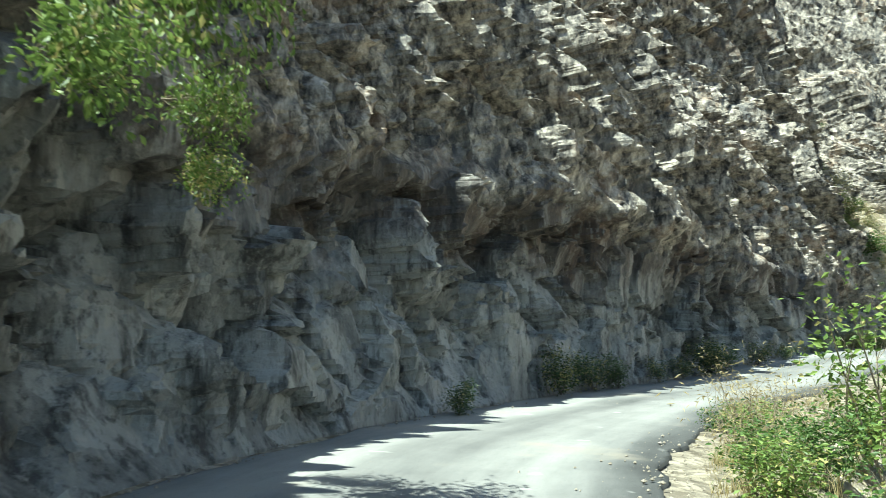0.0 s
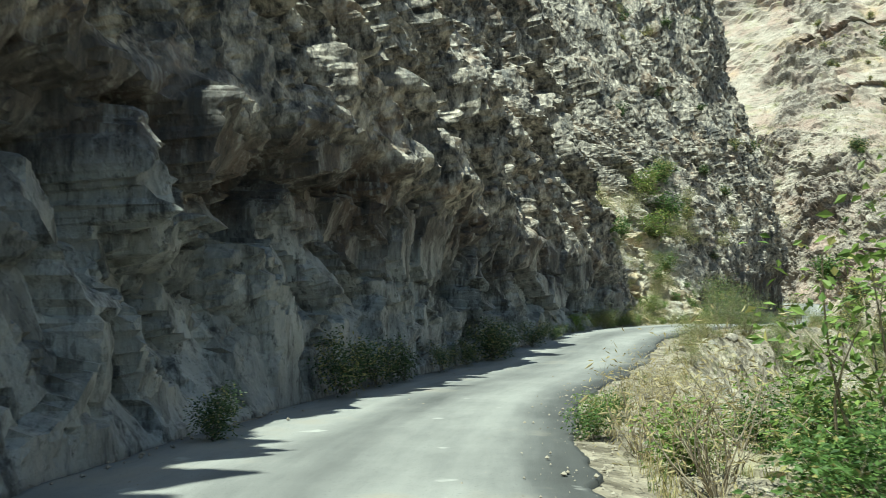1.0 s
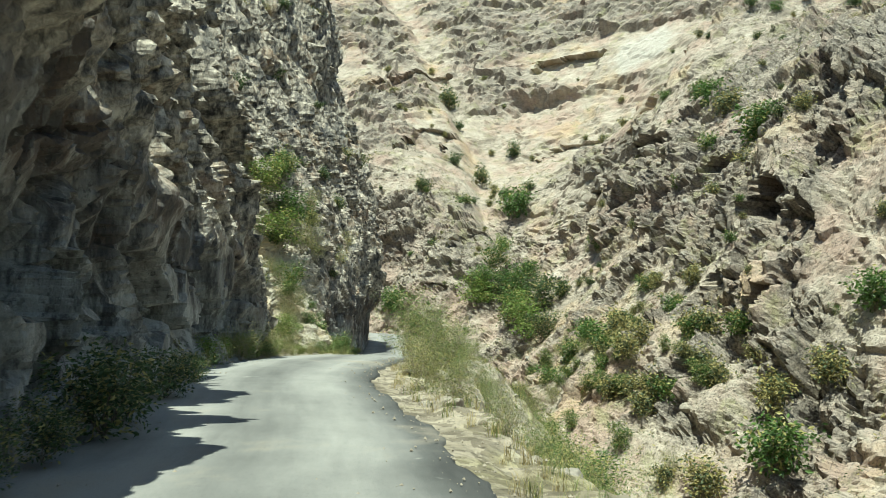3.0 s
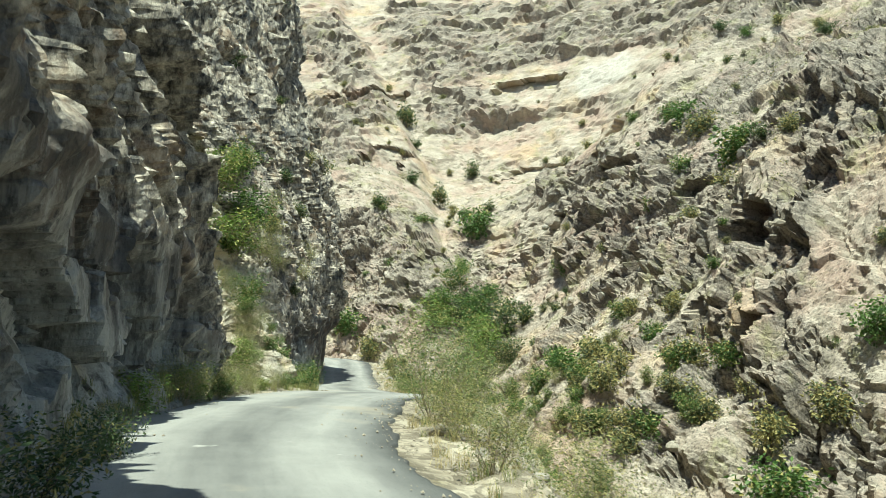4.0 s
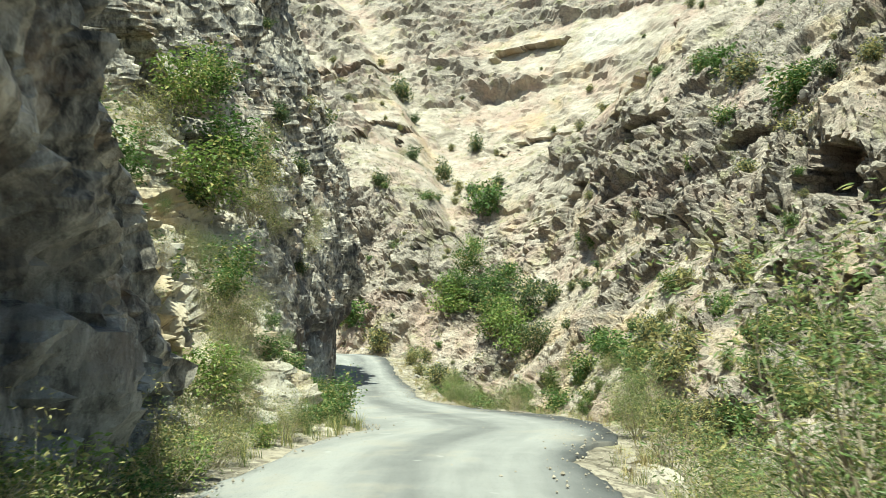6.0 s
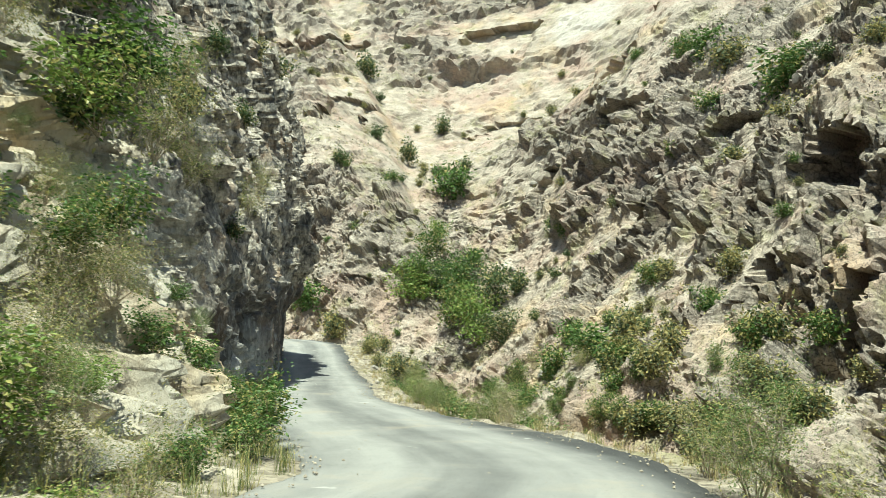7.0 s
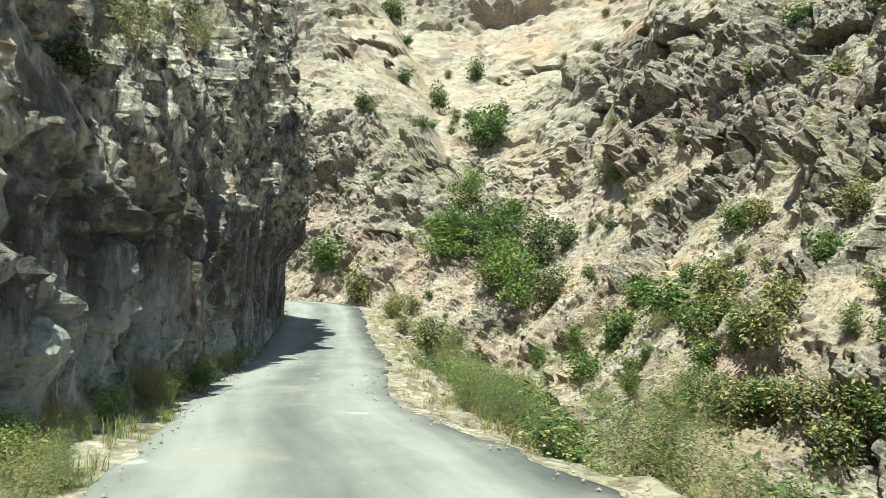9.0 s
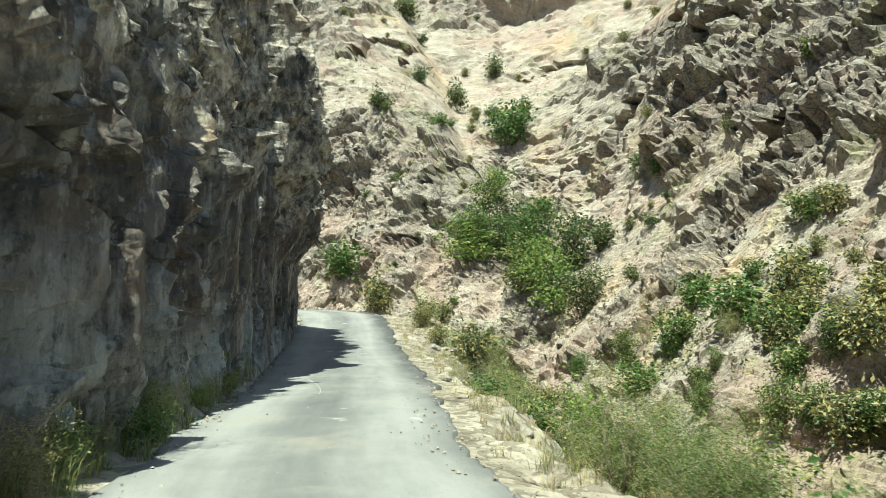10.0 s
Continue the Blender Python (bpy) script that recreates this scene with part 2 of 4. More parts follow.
def slope_paint():
    p = Paint("pale_canyon_rock", 0.92)
    beds = p.stretched((0, 14, 35), (1.0, 1.0, 1.25))
    broken = p.node("ShaderNodeAttribute")
    broken.attribute_name = "broken_rock"
    broken = broken.outputs["Fac"]
    mid, fine = p.noise(0.30, 8, 0.68, beds), p.noise(2.6, 7, 0.72, beds)
    base = p.ramp(mid, [(0.32, (0.20, 0.168, 0.135)), (0.43, (0.33, 0.28, 0.226)), (0.55, (0.41, 0.354, 0.288)), (0.68, (0.49, 0.43, 0.355))])
    base = p.mix(base, (0.36, 0.255, 0.205), p.ramp(p.noise(0.10, 6, 0.7), [(0.48, 0.0), (0.60, 0.75)]))
    base = p.mix(base, (0.50, 0.36, 0.21), p.ramp(p.noise(0.07, 5, 0.65, p.stretched((0, 0, 0), (1, 1, 1), (40, 9, 3))), [(0.55, 0.0), (0.66, 0.55)]))
    grey = p.mix(p.ramp(fine, [(0.34, (0.07, 0.062, 0.055)), (0.50, (0.19, 0.165, 0.14)), (0.66, (0.43, 0.375, 0.315))]), base, p.ramp(p.noise(0.5, 6, 0.7, beds), [(0.42, 0.05), (0.58, 0.75)]))
    base = p.mix(base, grey, p.ramp(broken, [(0.25, 0.0), (0.75, 1.0)]))
    base = p.mix(base, (0.26, 0.25, 0.12), p.ramp(p.noise(0.20, 7, 0.75, p.stretched((0, 0, 0), (1, 1, 1), (5, 70, 0))), [(0.54, 0.0), (0.64, 0.6)]))
    slab = p.node("ShaderNodeVectorMath")
    slab.operation = "DISTANCE"
    p.link(p.place, slab.inputs[0])
    slab.inputs[1].default_value = (196.0, 106.0, 73.0)
    reach = p.sum(slab.outputs["Value"], p.sum(p.noise(0.15, 5, 0.6), 14.0, "MULTIPLY"))
    base = p.mix(base, p.ramp(fine, [(0.35, (0.36, 0.33, 0.285)), (0.6, (0.49, 0.455, 0.405))]), p.ramp(p.sum(reach, 30.0, "DIVIDE"), [(0.46, 0.9), (0.56, 0.0)]))
    specks = p.noise(5.5, 6, 0.75)
    base = p.mix(base, (0.07, 0.062, 0.054), p.ramp(specks, [(0.38, 0.85), (0.47, 0.0)]))
    base = p.mix(base, (0.54, 0.485, 0.405), p.ramp(specks, [(0.57, 0.0), (0.68, 0.5)]))
    torn = p.warped(beds, 1.2, 0.7)
    split = p.cells(0.75, torn, "DISTANCE_TO_EDGE").outputs[0]
    base = p.mix(base, (0.07, 0.06, 0.05), p.sum(p.ramp(split, [(0.01, 0.9), (0.045, 0.0)]), p.ramp(broken, [(0.2, 0.15), (0.8, 0.8)]), "MULTIPLY"))
    p.colour(base)
    p.bump(p.cells(1.1, torn).outputs[0], 0.14, 0.5)
    p.bump(fine, 0.20, 0.8)
    p.bump(specks, 0.06, 0.7)
    return p.mat


def earth_paint():
    p = Paint("dry_stony_earth", 0.95)
    mid, fine = p.noise(0.7, 6, 0.65), p.noise(7.0, 5, 0.7)
    base = p.ramp(mid, [(0.32, (0.18, 0.155, 0.115)), (0.5, (0.34, 0.295, 0.225)), (0.68, (0.47, 0.42, 0.33))])
    base = p.mix(base, (0.27, 0.25, 0.11), p.ramp(p.noise(0.33, 5, 0.65), [(0.52, 0.0), (0.66, 0.6)]))
    base = p.mix(base, (0.10, 0.085, 0.065), p.ramp(fine, [(0.31, 0.8), (0.45, 0.0)]))
    bits = p.cells(5.0, p.warped(p.place, 4.0, 0.15))
    base = p.mix(base, p.mix(base, (0.55, 0.54, 0.53), 1.0, "MULTIPLY"), p.ramp(bits.outputs["Color"], [(0.38, 0.9), (0.5, 0.0)]))
    p.colour(base)
    p.bump(bits.outputs[0], 0.08, 0.8)
    p.bump(p.sum(mid, p.sum(fine, 0.5, "MULTIPLY")), 0.12)
    return p.mat


def road_paint():
    p = Paint("worn_dusty_asphalt", 0.8)
    uv = p.node("ShaderNodeUVMap").outputs[0]
    long = p.node("ShaderNodeMapping", Scale=(1.0, 0.12, 1.0))
    p.link(uv, long.inputs["Vector"])
    across = p.node("ShaderNodeSeparateXYZ")
    p.link(uv, across.inputs[0])
    wander = p.sum(across.outputs[0], p.sum(p.sum(p.noise(0.35, 4, 0.6, long.outputs[0]), -0.5), 0.9, "MULTIPLY"))
    track = p.ramp(p.sum(p.sum(wander, 2.8), 5.6, "DIVIDE"), [(0.02, 0.62), (0.12, 0.80), (0.27, 0.98), (0.40, 0.66), (0.50, 0.55), (0.58, 0.78), (0.70, 0.95), (0.80, 0.60), (0.88, 0.12), (1.0, 0.0)])
    grit, blot = p.noise(38.0, 4, 0.7), p.noise(0.5, 6, 0.65)
    streak = p.noise(1.6, 5, 0.65, long.outputs[0])
    wear = p.sum(p.sum(track, p.sum(p.sum(blot, -0.5), 0.7, "MULTIPLY")), p.sum(p.sum(streak, -0.5), 0.75, "MULTIPLY"))
    base = p.ramp(wear, [(0.0, (0.055, 0.055, 0.054)), (0.35, (0.11, 0.11, 0.106)), (0.7, (0.20, 0.198, 0.187)), (1.0, (0.295, 0.29, 0.27))])
    base = p.mix(base, (0.30, 0.26, 0.20), p.ramp(p.noise(0.5, 5, 0.6), [(0.57, 0.0), (0.70, 0.5)]))
    base = p.mix(base, (0.42, 0.41, 0.38), p.ramp(p.noise(1.3, 3, 0.5), [(0.70, 0.0), (0.74, 0.8)]))
    base = p.mix(base, (0.05, 0.05, 0.05), p.ramp(grit, [(0.30, 0.5), (0.42, 0.0)]))
    p.colour(base)
    p.bump(grit, 0.008)
    p.bump(blot, 0.03)
    return p.mat


CLIFF, SLOPE, EARTH, ASPHALT = cliff_paint(), slope_paint(), earth_paint(), road_paint()

# ---- road ----
s = np.arange(0.5, LENGTH - 0.5, 0.15)
(cx, cy, hw, cz, *_), left = line_at(s)
across = np.concatenate([[-1.0, -0.995], np.linspace(-0.97, 0.97, 24), [0.995, 1.0]])
ragged_r = 0.11 * fractal(s * 0.9, s * 0, 31, 5, 0.6)
ragged_l = 0.10 * fractal(s * 0.7, s * 0, 35, 4, 0.6)
side = across[None, :] * hw[:, None] + np.where(across < 0, -ragged_l[:, None] * across ** 4, ragged_r[:, None] * across ** 4)
top = cz[:, None] + 0.06 - 0.05 * across[None, :] ** 2 + 0.012 * fractal(s[:, None] * 0.6 + 0 * side, side * 0.8, 41)
top[:, [0, -1]] -= 0.14
pts = np.stack([cx[:, None] - left[:, :1] * side, cy[:, None] - left[:, 1:] * side, top], -1)
road = sheet("road", pts, ASPHALT, flat=False, flip=True)
uv = road.data.uv_layers.new(name="UVMap")
uvs = np.stack([side, np.repeat(s[:, None], side.shape[1], 1)], -1).reshape(-1, 2)
index = np.empty(len(road.data.loops), dtype=np.int32)
road.data.loops.foreach_get("vertex_index", index)
uv.data.foreach_set("uv", uvs[index].reshape(-1).astype(np.float32))
tagged(road, "narrow worn grey asphalt mountain road with dusty wheel tracks", "road", kind="structure")

# ---- the cliff beside the road ----
# fins of rock that stand out along the grain: x, y, from height, to height, how far, how thick
FINS = [(14.4, 30.6, 2.6, 8.5, 0.5, 0.5), (19.2, 34.9, 0.2, 3.0, 0.5, 0.5), (10.4, 25.6, 4.8, 9.0, 0.6, 0.7), (53.5, 63.2, 5.0, 9.0, 0.8, 0.8), (58.0, 67.4, 6.0, 9.5, 0.8, 0.7)]
s = np.arange(14.0, LENGTH - 24, 0.09)
h = np.concatenate([np.arange(-0.4, 13, 0.085), 13 + np.cumsum(np.linspace(0.09, 0.6, 84))])
(cx, cy, hw, cz, gap, h0, lean, over, _), left = line_at(s)
SS, HH = np.meshgrid(s, h, indexing="ij")
wob_a, wob_b = fractal(SS * 0.4, HH * 0.4, 51, 5, 0.55), fractal(SS * 0.4, HH * 0.4, 57, 5, 0.55)
slant = 0.42 - 0.36 * step(SS, 75, 92)
gx, gy = 0.95 * SS + slant * HH + 0.5 * wob_a, -slant * SS + 0.95 * HH + 0.7 * wob_b    # across and along the grain of the rock
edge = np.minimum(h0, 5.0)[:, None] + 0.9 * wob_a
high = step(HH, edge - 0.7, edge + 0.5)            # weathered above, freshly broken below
rubble = (step(cx, 24.5, 27.0) * (1 - step(cx, 34, 38)))[:, None] * (1 - step(HH, 8, 11))
p1, q1 = facets(gx / 1.5, gy / 2.0, 61, 1.7, 70.0)     # plates
p2, q2 = facets(gx / 0.62, gy / 0.95, 63, 1.7, 60.0)
f1, j1 = facets(gx / 1.5, gy / 5.5, 65, 1.2, 60.0)     # columns
f2, j2 = facets(gx / 0.62, gy / 2.6, 67, 1.4, 60.0)
f3, j3 = facets(gx / 0.30, gy / 1.7, 73, 1.0, 24.0)
f4, _ = facets(gx / 0.19, gy / 0.85, 75, 1.0, 16.0)
up = np.maximum(HH - h0[:, None], 0)
part_up = np.clip(HH / h0[:, None], 0, 1)
under = np.interp(s, (24, 33, 38, 45, 49, 58, 96, 103, 118), (0.3, 0.3, 0.5, 0.9, 0.7, 0.2, 0.15, 0.3, 0.2))[:, None]
out = over[:, None] * part_up ** 2 - lean[:, None] * up - under * np.sin(part_up * np.pi) * (HH > 0)
out += 0.35 * np.exp(-np.maximum(HH, 0) / 0.4)
plates = (1 - high) * (1 - 0.8 * step(SS, 84, 94))
relief = 0.45 * fractal(SS / 6, HH / 8, 81, 3)
relief += plates * (0.75 * p1 + 0.30 * p2 - 0.40 * (1 - step(q1, 0, 0.06)) - 0.16 * (1 - step(q2, 0, 0.09)) + 0.04 * f3)
lip = 1 - 0.6 * np.exp(-((HH - h0[:, None] - 0.3) / 0.9) ** 2)
relief += lip * (1 - plates) * (0.85 * f1 + 0.55 * f2 + (0.22 + 0.08 * high) * f3 + (0.06 + 0.09 * high) * f4 - 0.45 * (1 - step(j1, 0, 0.08)) - 0.34 * (1 - step(j2, 0, 0.13)) - 0.12 * (1 - step(j3, 0, 0.2)))
for wide, seed, amount in ((2.6, 83, 0.8), (0.95, 85, 0.42), (0.36, 89, 0.17)):
    phase = (gx / wide + 0.5 * fractal(SS / wide / 2, HH / wide / 5, seed, 3)) % 1.0
    relief += lip * amount * (1 - plates) * (step(phase, 0, 0.25) - phase) * step(fractal(SS / 3, HH / 5, seed + 1, 3), -0.4, 0.3)
out += relief * step(HH, -0.3, 1.4) * (1 - 0.75 * rubble)
# broken blocks where the wall falls back
tx, ty = SS + 0.35 * HH + 0.4 * wob_a, HH - 0.35 * SS + 0.4 * wob_b
r1, c1 = facets(tx / 1.15, ty / 1.3, 77, 1.5, 45.0)
r2, c2 = facets(tx / 0.45 + 0.4 * r1, ty / 0.5, 79, 1.6, 40.0)
out += (0.62 * r1 + 0.27 * r2 + 0.10 * f3 - 0.35 * (1 - step(c1, 0, 0.09)) - 0.14 * (1 - step(c2, 0, 0.12)) + 0.5 * fractal(SS / 3, HH / 3, 99, 3)) * rubble * step(HH, -0.2, 0.6)
for fx, fy, low, top, amount, thick in FINS:
    along_fin = (SS - length_near(fx, fy)) * 0.91 + (HH - low) * 0.42
    out += amount * np.clip(1.4 - np.abs(along_fin + 0.15 * f3) / thick, 0, 1) * step(HH, low - 0.4, low + 0.5) * (1 - step(HH, top, top + 3))
reach = hw[:, None] + gap[:, None] - out
clear = (hw[:, None] + 0.1 - reach) * (1 - step(HH, 3.0, 4.6))
reach = reach + 0.8 * np.maximum(clear, 0)
tall = rubble * 0.12 * r2
pts = np.stack([cx[:, None] + left[:, :1] * reach, cy[:, None] + left[:, 1:] * reach, cz[:, None] + HH + tall * step(HH, 0, 0.8)], -1)
CLIFF_PTS, CLIFF_S, CLIFF_H = pts, s, h
# the hill behind the wall's upper edge
back_rows = [pts[:, -1] + np.concatenate([left * (7.0 * k), np.full((len(s), 1), 2.2 * k) + 1.5 * fractal(s[:, None] / 9, s[:, None] * 0 + k, 87, 3)], 1) for k in range(1, 8)]
pts = np.concatenate([pts, np.stack(back_rows, 1)], 1)
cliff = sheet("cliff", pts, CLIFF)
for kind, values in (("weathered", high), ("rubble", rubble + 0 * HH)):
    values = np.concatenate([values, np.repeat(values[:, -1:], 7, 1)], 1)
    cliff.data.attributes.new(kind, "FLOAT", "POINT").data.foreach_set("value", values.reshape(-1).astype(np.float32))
tagged(cliff, "dark grey overhanging rock wall with sunlit upper ledges", "cliff", kind="structure")

# ---- outer bank of the road ----
s = np.arange(0.5, LENGTH - 0.5, 0.14)
w = np.concatenate([np.arange(-0.25, 4, 0.11), 4 + np.cumsum(np.linspace(0.12, 0.5, 36))])
(cx, cy, hw, cz, _, _, _, _, bench), left = line_at(s)
SS, WW = np.meshgrid(s, w, indexing="ij")
f2, j2 = facets(SS / 0.9, WW / 0.7, 91, 0.9)
f3, j3 = facets(SS / 0.3, WW / 0.26, 95, 0.9)
lip = bench[:, None] * (1 + 0.35 * fractal(SS * 0.35, WW * 0, 97, 3))
beyond = np.maximum(WW - lip, 0)
fall = 0.10 * np.maximum(WW, 0) + 1.2 * beyond - 0.35 * np.minimum(beyond, 0.6)
bumpy = step(WW, 0.1, 0.9)
fall -= bumpy * (0.16 * fractal(SS * 0.8, WW * 0.8, 101, 3) + 0.10 * f3 * 0.6) + step(beyond, 0, 1.0) * 0.55 * f2
pts = np.stack([cx[:, None] - left[:, :1] * (hw[:, None] + WW), cy[:, None] - left[:, 1:] * (hw[:, None] + WW), cz[:, None] - 0.05 - fall], -1)
BANK_PTS, BANK_S, BANK_W = pts, s, w
bank = sheet("road_bank", pts, EARTH, flip=True)
tagged(bank, "pale stony earth bank falling away beside the road", "bank", kind="structure")

# ---- the strip of earth between the asphalt and the wall ----
s = np.arange(14.0, LENGTH - 22, 0.16)
w = np.arange(-0.35, 4.4, 0.13)
(cx, cy, hw, cz, gap, *_), left = line_at(s)
SS, WW = np.meshgrid(s, w, indexing="ij")
g1, _ = facets(SS / 0.45, WW / 0.4, 103, 0.9)
rise = 0.10 * np.maximum(WW, 0) + step(WW, 0.1, 0.7) * (0.07 * fractal(SS * 0.9, WW * 0.9, 105, 4) + 0.06 * g1)
pts = np.stack([cx[:, None] + left[:, :1] * (hw[:, None] + WW), cy[:, None] + left[:, 1:] * (hw[:, None] + WW), cz[:, None] - 0.03 + rise], -1)
SHOULDER_PTS, SHOULDER_S, SHOULDER_W = pts, s, w
tagged(sheet("road_shoulder", pts, EARTH), "narrow strip of tan gravelly earth below the rock wall", "shoulder", kind="structure")


# ---- ground of the gorge ----
gx, gy = np.meshgrid(np.arange(-40, 190, 0.8), np.arange(-60, 190, 0.8), indexing="ij")
near = np.full(gx.shape, 1e9)
base = np.zeros(gx.shape)
for k in range(0, len(S), 12):
    d = np.hypot(gx - ALONG[k, 0], gy - ALONG[k, 1])
    better = d < near
    near, base = np.where(better, d, near), np.where(better, ALONG[k, 3] - 0.35 - 1.0 * np.maximum(d - ALONG[k, 2] - ALONG[k, 8] - 0.2, 0) - 0.1 * ALONG[k, 8], base)
gz = np.maximum(base - 0.5 * step(near, 2, 5), -17.0) + 0.8 * fractal(gx / 9, gy / 9, 111) * step(near, 4, 12)
ground = sheet("ground", np.stack([gx, gy, gz], -1), EARTH, flip=False)
tagged(ground, "dry stony floor of the gorge with scrub", "ground", kind="structure")

# ---- far side of the canyon: the line of its foot, and its height at steps along that line and steps back from it ----
BASE = [(46, -52), (58, -16), (66, 10), (72, 27), (78, 40), (86, 52), (97, 67), (107, 82), (113, 97), (112, 113), (104, 128), (88, 142), (60, 152), (25, 156), (-20, 150)]
BACK = [-14, -7, 0, 7, 14, 21, 30, 42, 60, 90]
RISE = {
    60: (-16, -8, 1, 12, 22, 28, 34, 42, 56, 86), 96: (-14.4, -6.7, 2, 15, 26.5, 32, 35, 42, 56, 86), 106: (-11.4, -3.6, 4.6, 17.3, 28.8, 34.4, 37, 43, 56, 86),
    116: (-11.2, -3.3, 3, 12.3, 23.1, 31.4, 36.5, 43, 56, 86), 126: (-14.1, -5.2, 1.1, 8.7, 19, 29.9, 37.5, 44, 56, 86), 138: (-19.2, -9.4, -1, 7.5, 18.3, 31.5, 40, 49, 64, 92),
    150: (-21.8, -11.8, -2.7, 5.6, 15.8, 30.9, 46.9, 57, 70, 96), 162: (-21.9, -11.3, -1.7, 5.1, 11.9, 23.4, 38.2, 46, 54, 84), 172: (-21.4, -9.8, 1.3, 9, 14.3, 21, 28.5, 35.3, 45, 80),
    180: (-21.1, -8.7, 4.3, 14.6, 21.4, 26.1, 29.5, 34, 46.5, 79), 190: (-21.4, -9.1, 4.6, 17.3, 26.9, 33, 37, 43, 54, 81), 215: (-22.8, -13.1, -3.2, 6.7, 16.4, 27, 36, 44, 56, 83),
}
# outcrops: along, back, half width, half height, how far they stand out, how broken they are
CRAGS = [
    (142.5, 15.5, 9.1, 9.3, 2.0, 1.0), (113.8, 5.8, 4.9, 7.1, 1.2, 1.0), (178.0, 14.2, 4.5, 12.0, 1.2, 0.6), (178.8, 1.5, 7.4, 5.9, 1.2, 0.5),
    (190.5, 58.0, 7.7, 15.5, 1.5, 0.8), (180.5, 79.2, 21.0, 5.1, 1.0, 0.7), (103.8, 1.2, 3.3, 3.5, 0.6, 0.9), (162.0, 15.5, 3.3, 3.0, 0.7, 0.5), (126.0, 10.0, 7.0, 6.0, 1.0, 0.9),
    (150.0, 62.0, 14.0, 14.0, 1.5, 0.8), (186.0, 104.0, 26.0, 13.0, 1.5, 0.8), (130.0, 46.0, 12.0, 12.0, 1.2, 0.7), (112.0, 26.0, 9.0, 7.0, 1.0, 0.6),
]
# smooth boulders, bare slabs and scree
SLABS = [
    (105.5, 7.8, 3.8, 5.1, 1.2, 0.3), (97.8, 1.0, 1.8, 4.2, 2.6, 0.25), (96.8, -5.8, 3.1, 2.9, 1.6, 0.3), (178.2, 55.2, 13.2, 12.2, 0, 0.22), (172.0, 83.2, 9.8, 5.9, 0.6, 0.12),
    (106.8, -4.5, 4.4, 2.9, 0, 0.14), (131.0, 19.8, 6.0, 2.0, 0, 0.15), (138.2, 1.2, 4.2, 2.9, 0, 0.25), (166.5, 21.5, 5.4, 6.4, 0, 0.28),
]
# hollows under overhanging rock: along, back, half width, half height, depth
HOLLOWS = [
    (105.0, 5.2, 2.9, 2.5, 3.5), (98.0, -0.8, 0.8, 3.4, 3.0), (100.5, -6.2, 0.9, 1.5, 2.5), (160.5, 19.8, 1.5, 2.8, 2.0), (155.5, 29.0, 1.8, 4.3, 4.0), (173.8, 12.8, 0.8, 3.4, 2.0),
    (132.2, 9.0, 2.4, 3.0, 2.5), (127.5, 8.8, 0.8, 3.1, 2.0), (107.0, -0.2, 1.4, 2.8, 2.5), (125.8, 15.5, 2.3, 0.9, 2.0), (149.0, 21.0, 5.1, 1.1, 1.6), (151.5, 16.2, 1.7, 4.1, 2.2),
    (158.5, 26.2, 2.1, 1.5, 2.0), (188.2, 37.2, 2.2, 2.4, 2.0), (193.8, 69.0, 2.8, 4.7, 2.0), (178.2, 83.5, 2.9, 1.6, 3.0), (173.5, 57.5, 3.6, 1.4, 1.4), (175.5, 2.2, 2.4, 1.0, 1.0),
]


def glide(xs, ys, x):
    """A smooth line through the rows ys at xs."""
    xs, ys = np.asarray(xs, float), np.asarray(ys, float)
    m = np.gradient(ys, xs, axis=0)
    i = np.clip(np.searchsorted(xs, x) - 1, 0, len(xs) - 2)
    wide = (xs[i + 1] - xs[i])[:, None]
    f = np.clip((x - xs[i])[:, None] / wide, 0, 1)
    return ys[i] * (2 * f ** 3 - 3 * f ** 2 + 1) + m[i] * wide * (f ** 3 - 2 * f ** 2 + f) + ys[i + 1] * (3 * f ** 2 - 2 * f ** 3) + m[i + 1] * wide * (f ** 3 - f ** 2)


raw = curve_through(BASE, np.linspace(0, len(BASE) - 1, 3000))
run = np.concatenate([[0], np.cumsum(np.hypot(*np.diff(raw, axis=0).T))])
u = np.concatenate([np.arange(0, 70, 1.2), np.arange(70, 88, 0.4), np.arange(88, 150, 0.2), np.arange(150, 200, 0.26), np.arange(200, 240, 0.6), np.arange(240, run[-1], 1.5)])
even = np.arange(0, run[-1], 0.32)
ex, ey = np.interp(even, run, raw[:, 0]), np.interp(even, run, raw[:, 1])
dx, dy = [np.convolve(np.pad(np.gradient(a, even), 20, "edge"), np.ones(41) / 41, "valid") for a in (ex, ey)]
bx, by = np.interp(u, even, ex), np.interp(u, even, ey)
dx, dy = np.interp(u, even, dx), np.interp(u, even, dy)
away = np.stack([dy, -dx], -1) / np.hypot(dx, dy)[:, None]
v = np.concatenate([np.arange(-14, 26, 0.15), 26 + np.cumsum(np.linspace(0.16, 0.72, 260)), 141 + np.cumsum(np.linspace(1, 5, 24))])
UU, VV = np.meshgrid(u, v, indexing="ij")
plain = glide(BACK, glide(list(RISE), list(RISE.values()), np.clip(u, 60, 215)).T, np.minimum(v, 90)).T + 0.9 * np.maximum(VV - 90, 0)
WW = np.concatenate([np.zeros((len(u), 1)), np.cumsum(np.abs(np.diff(plain, axis=1)) * (1 - 0.4 * step(v[1:], 18, 36)) + 0.12 * np.diff(VV, axis=1), 1)], 1)   # the way up over the ground


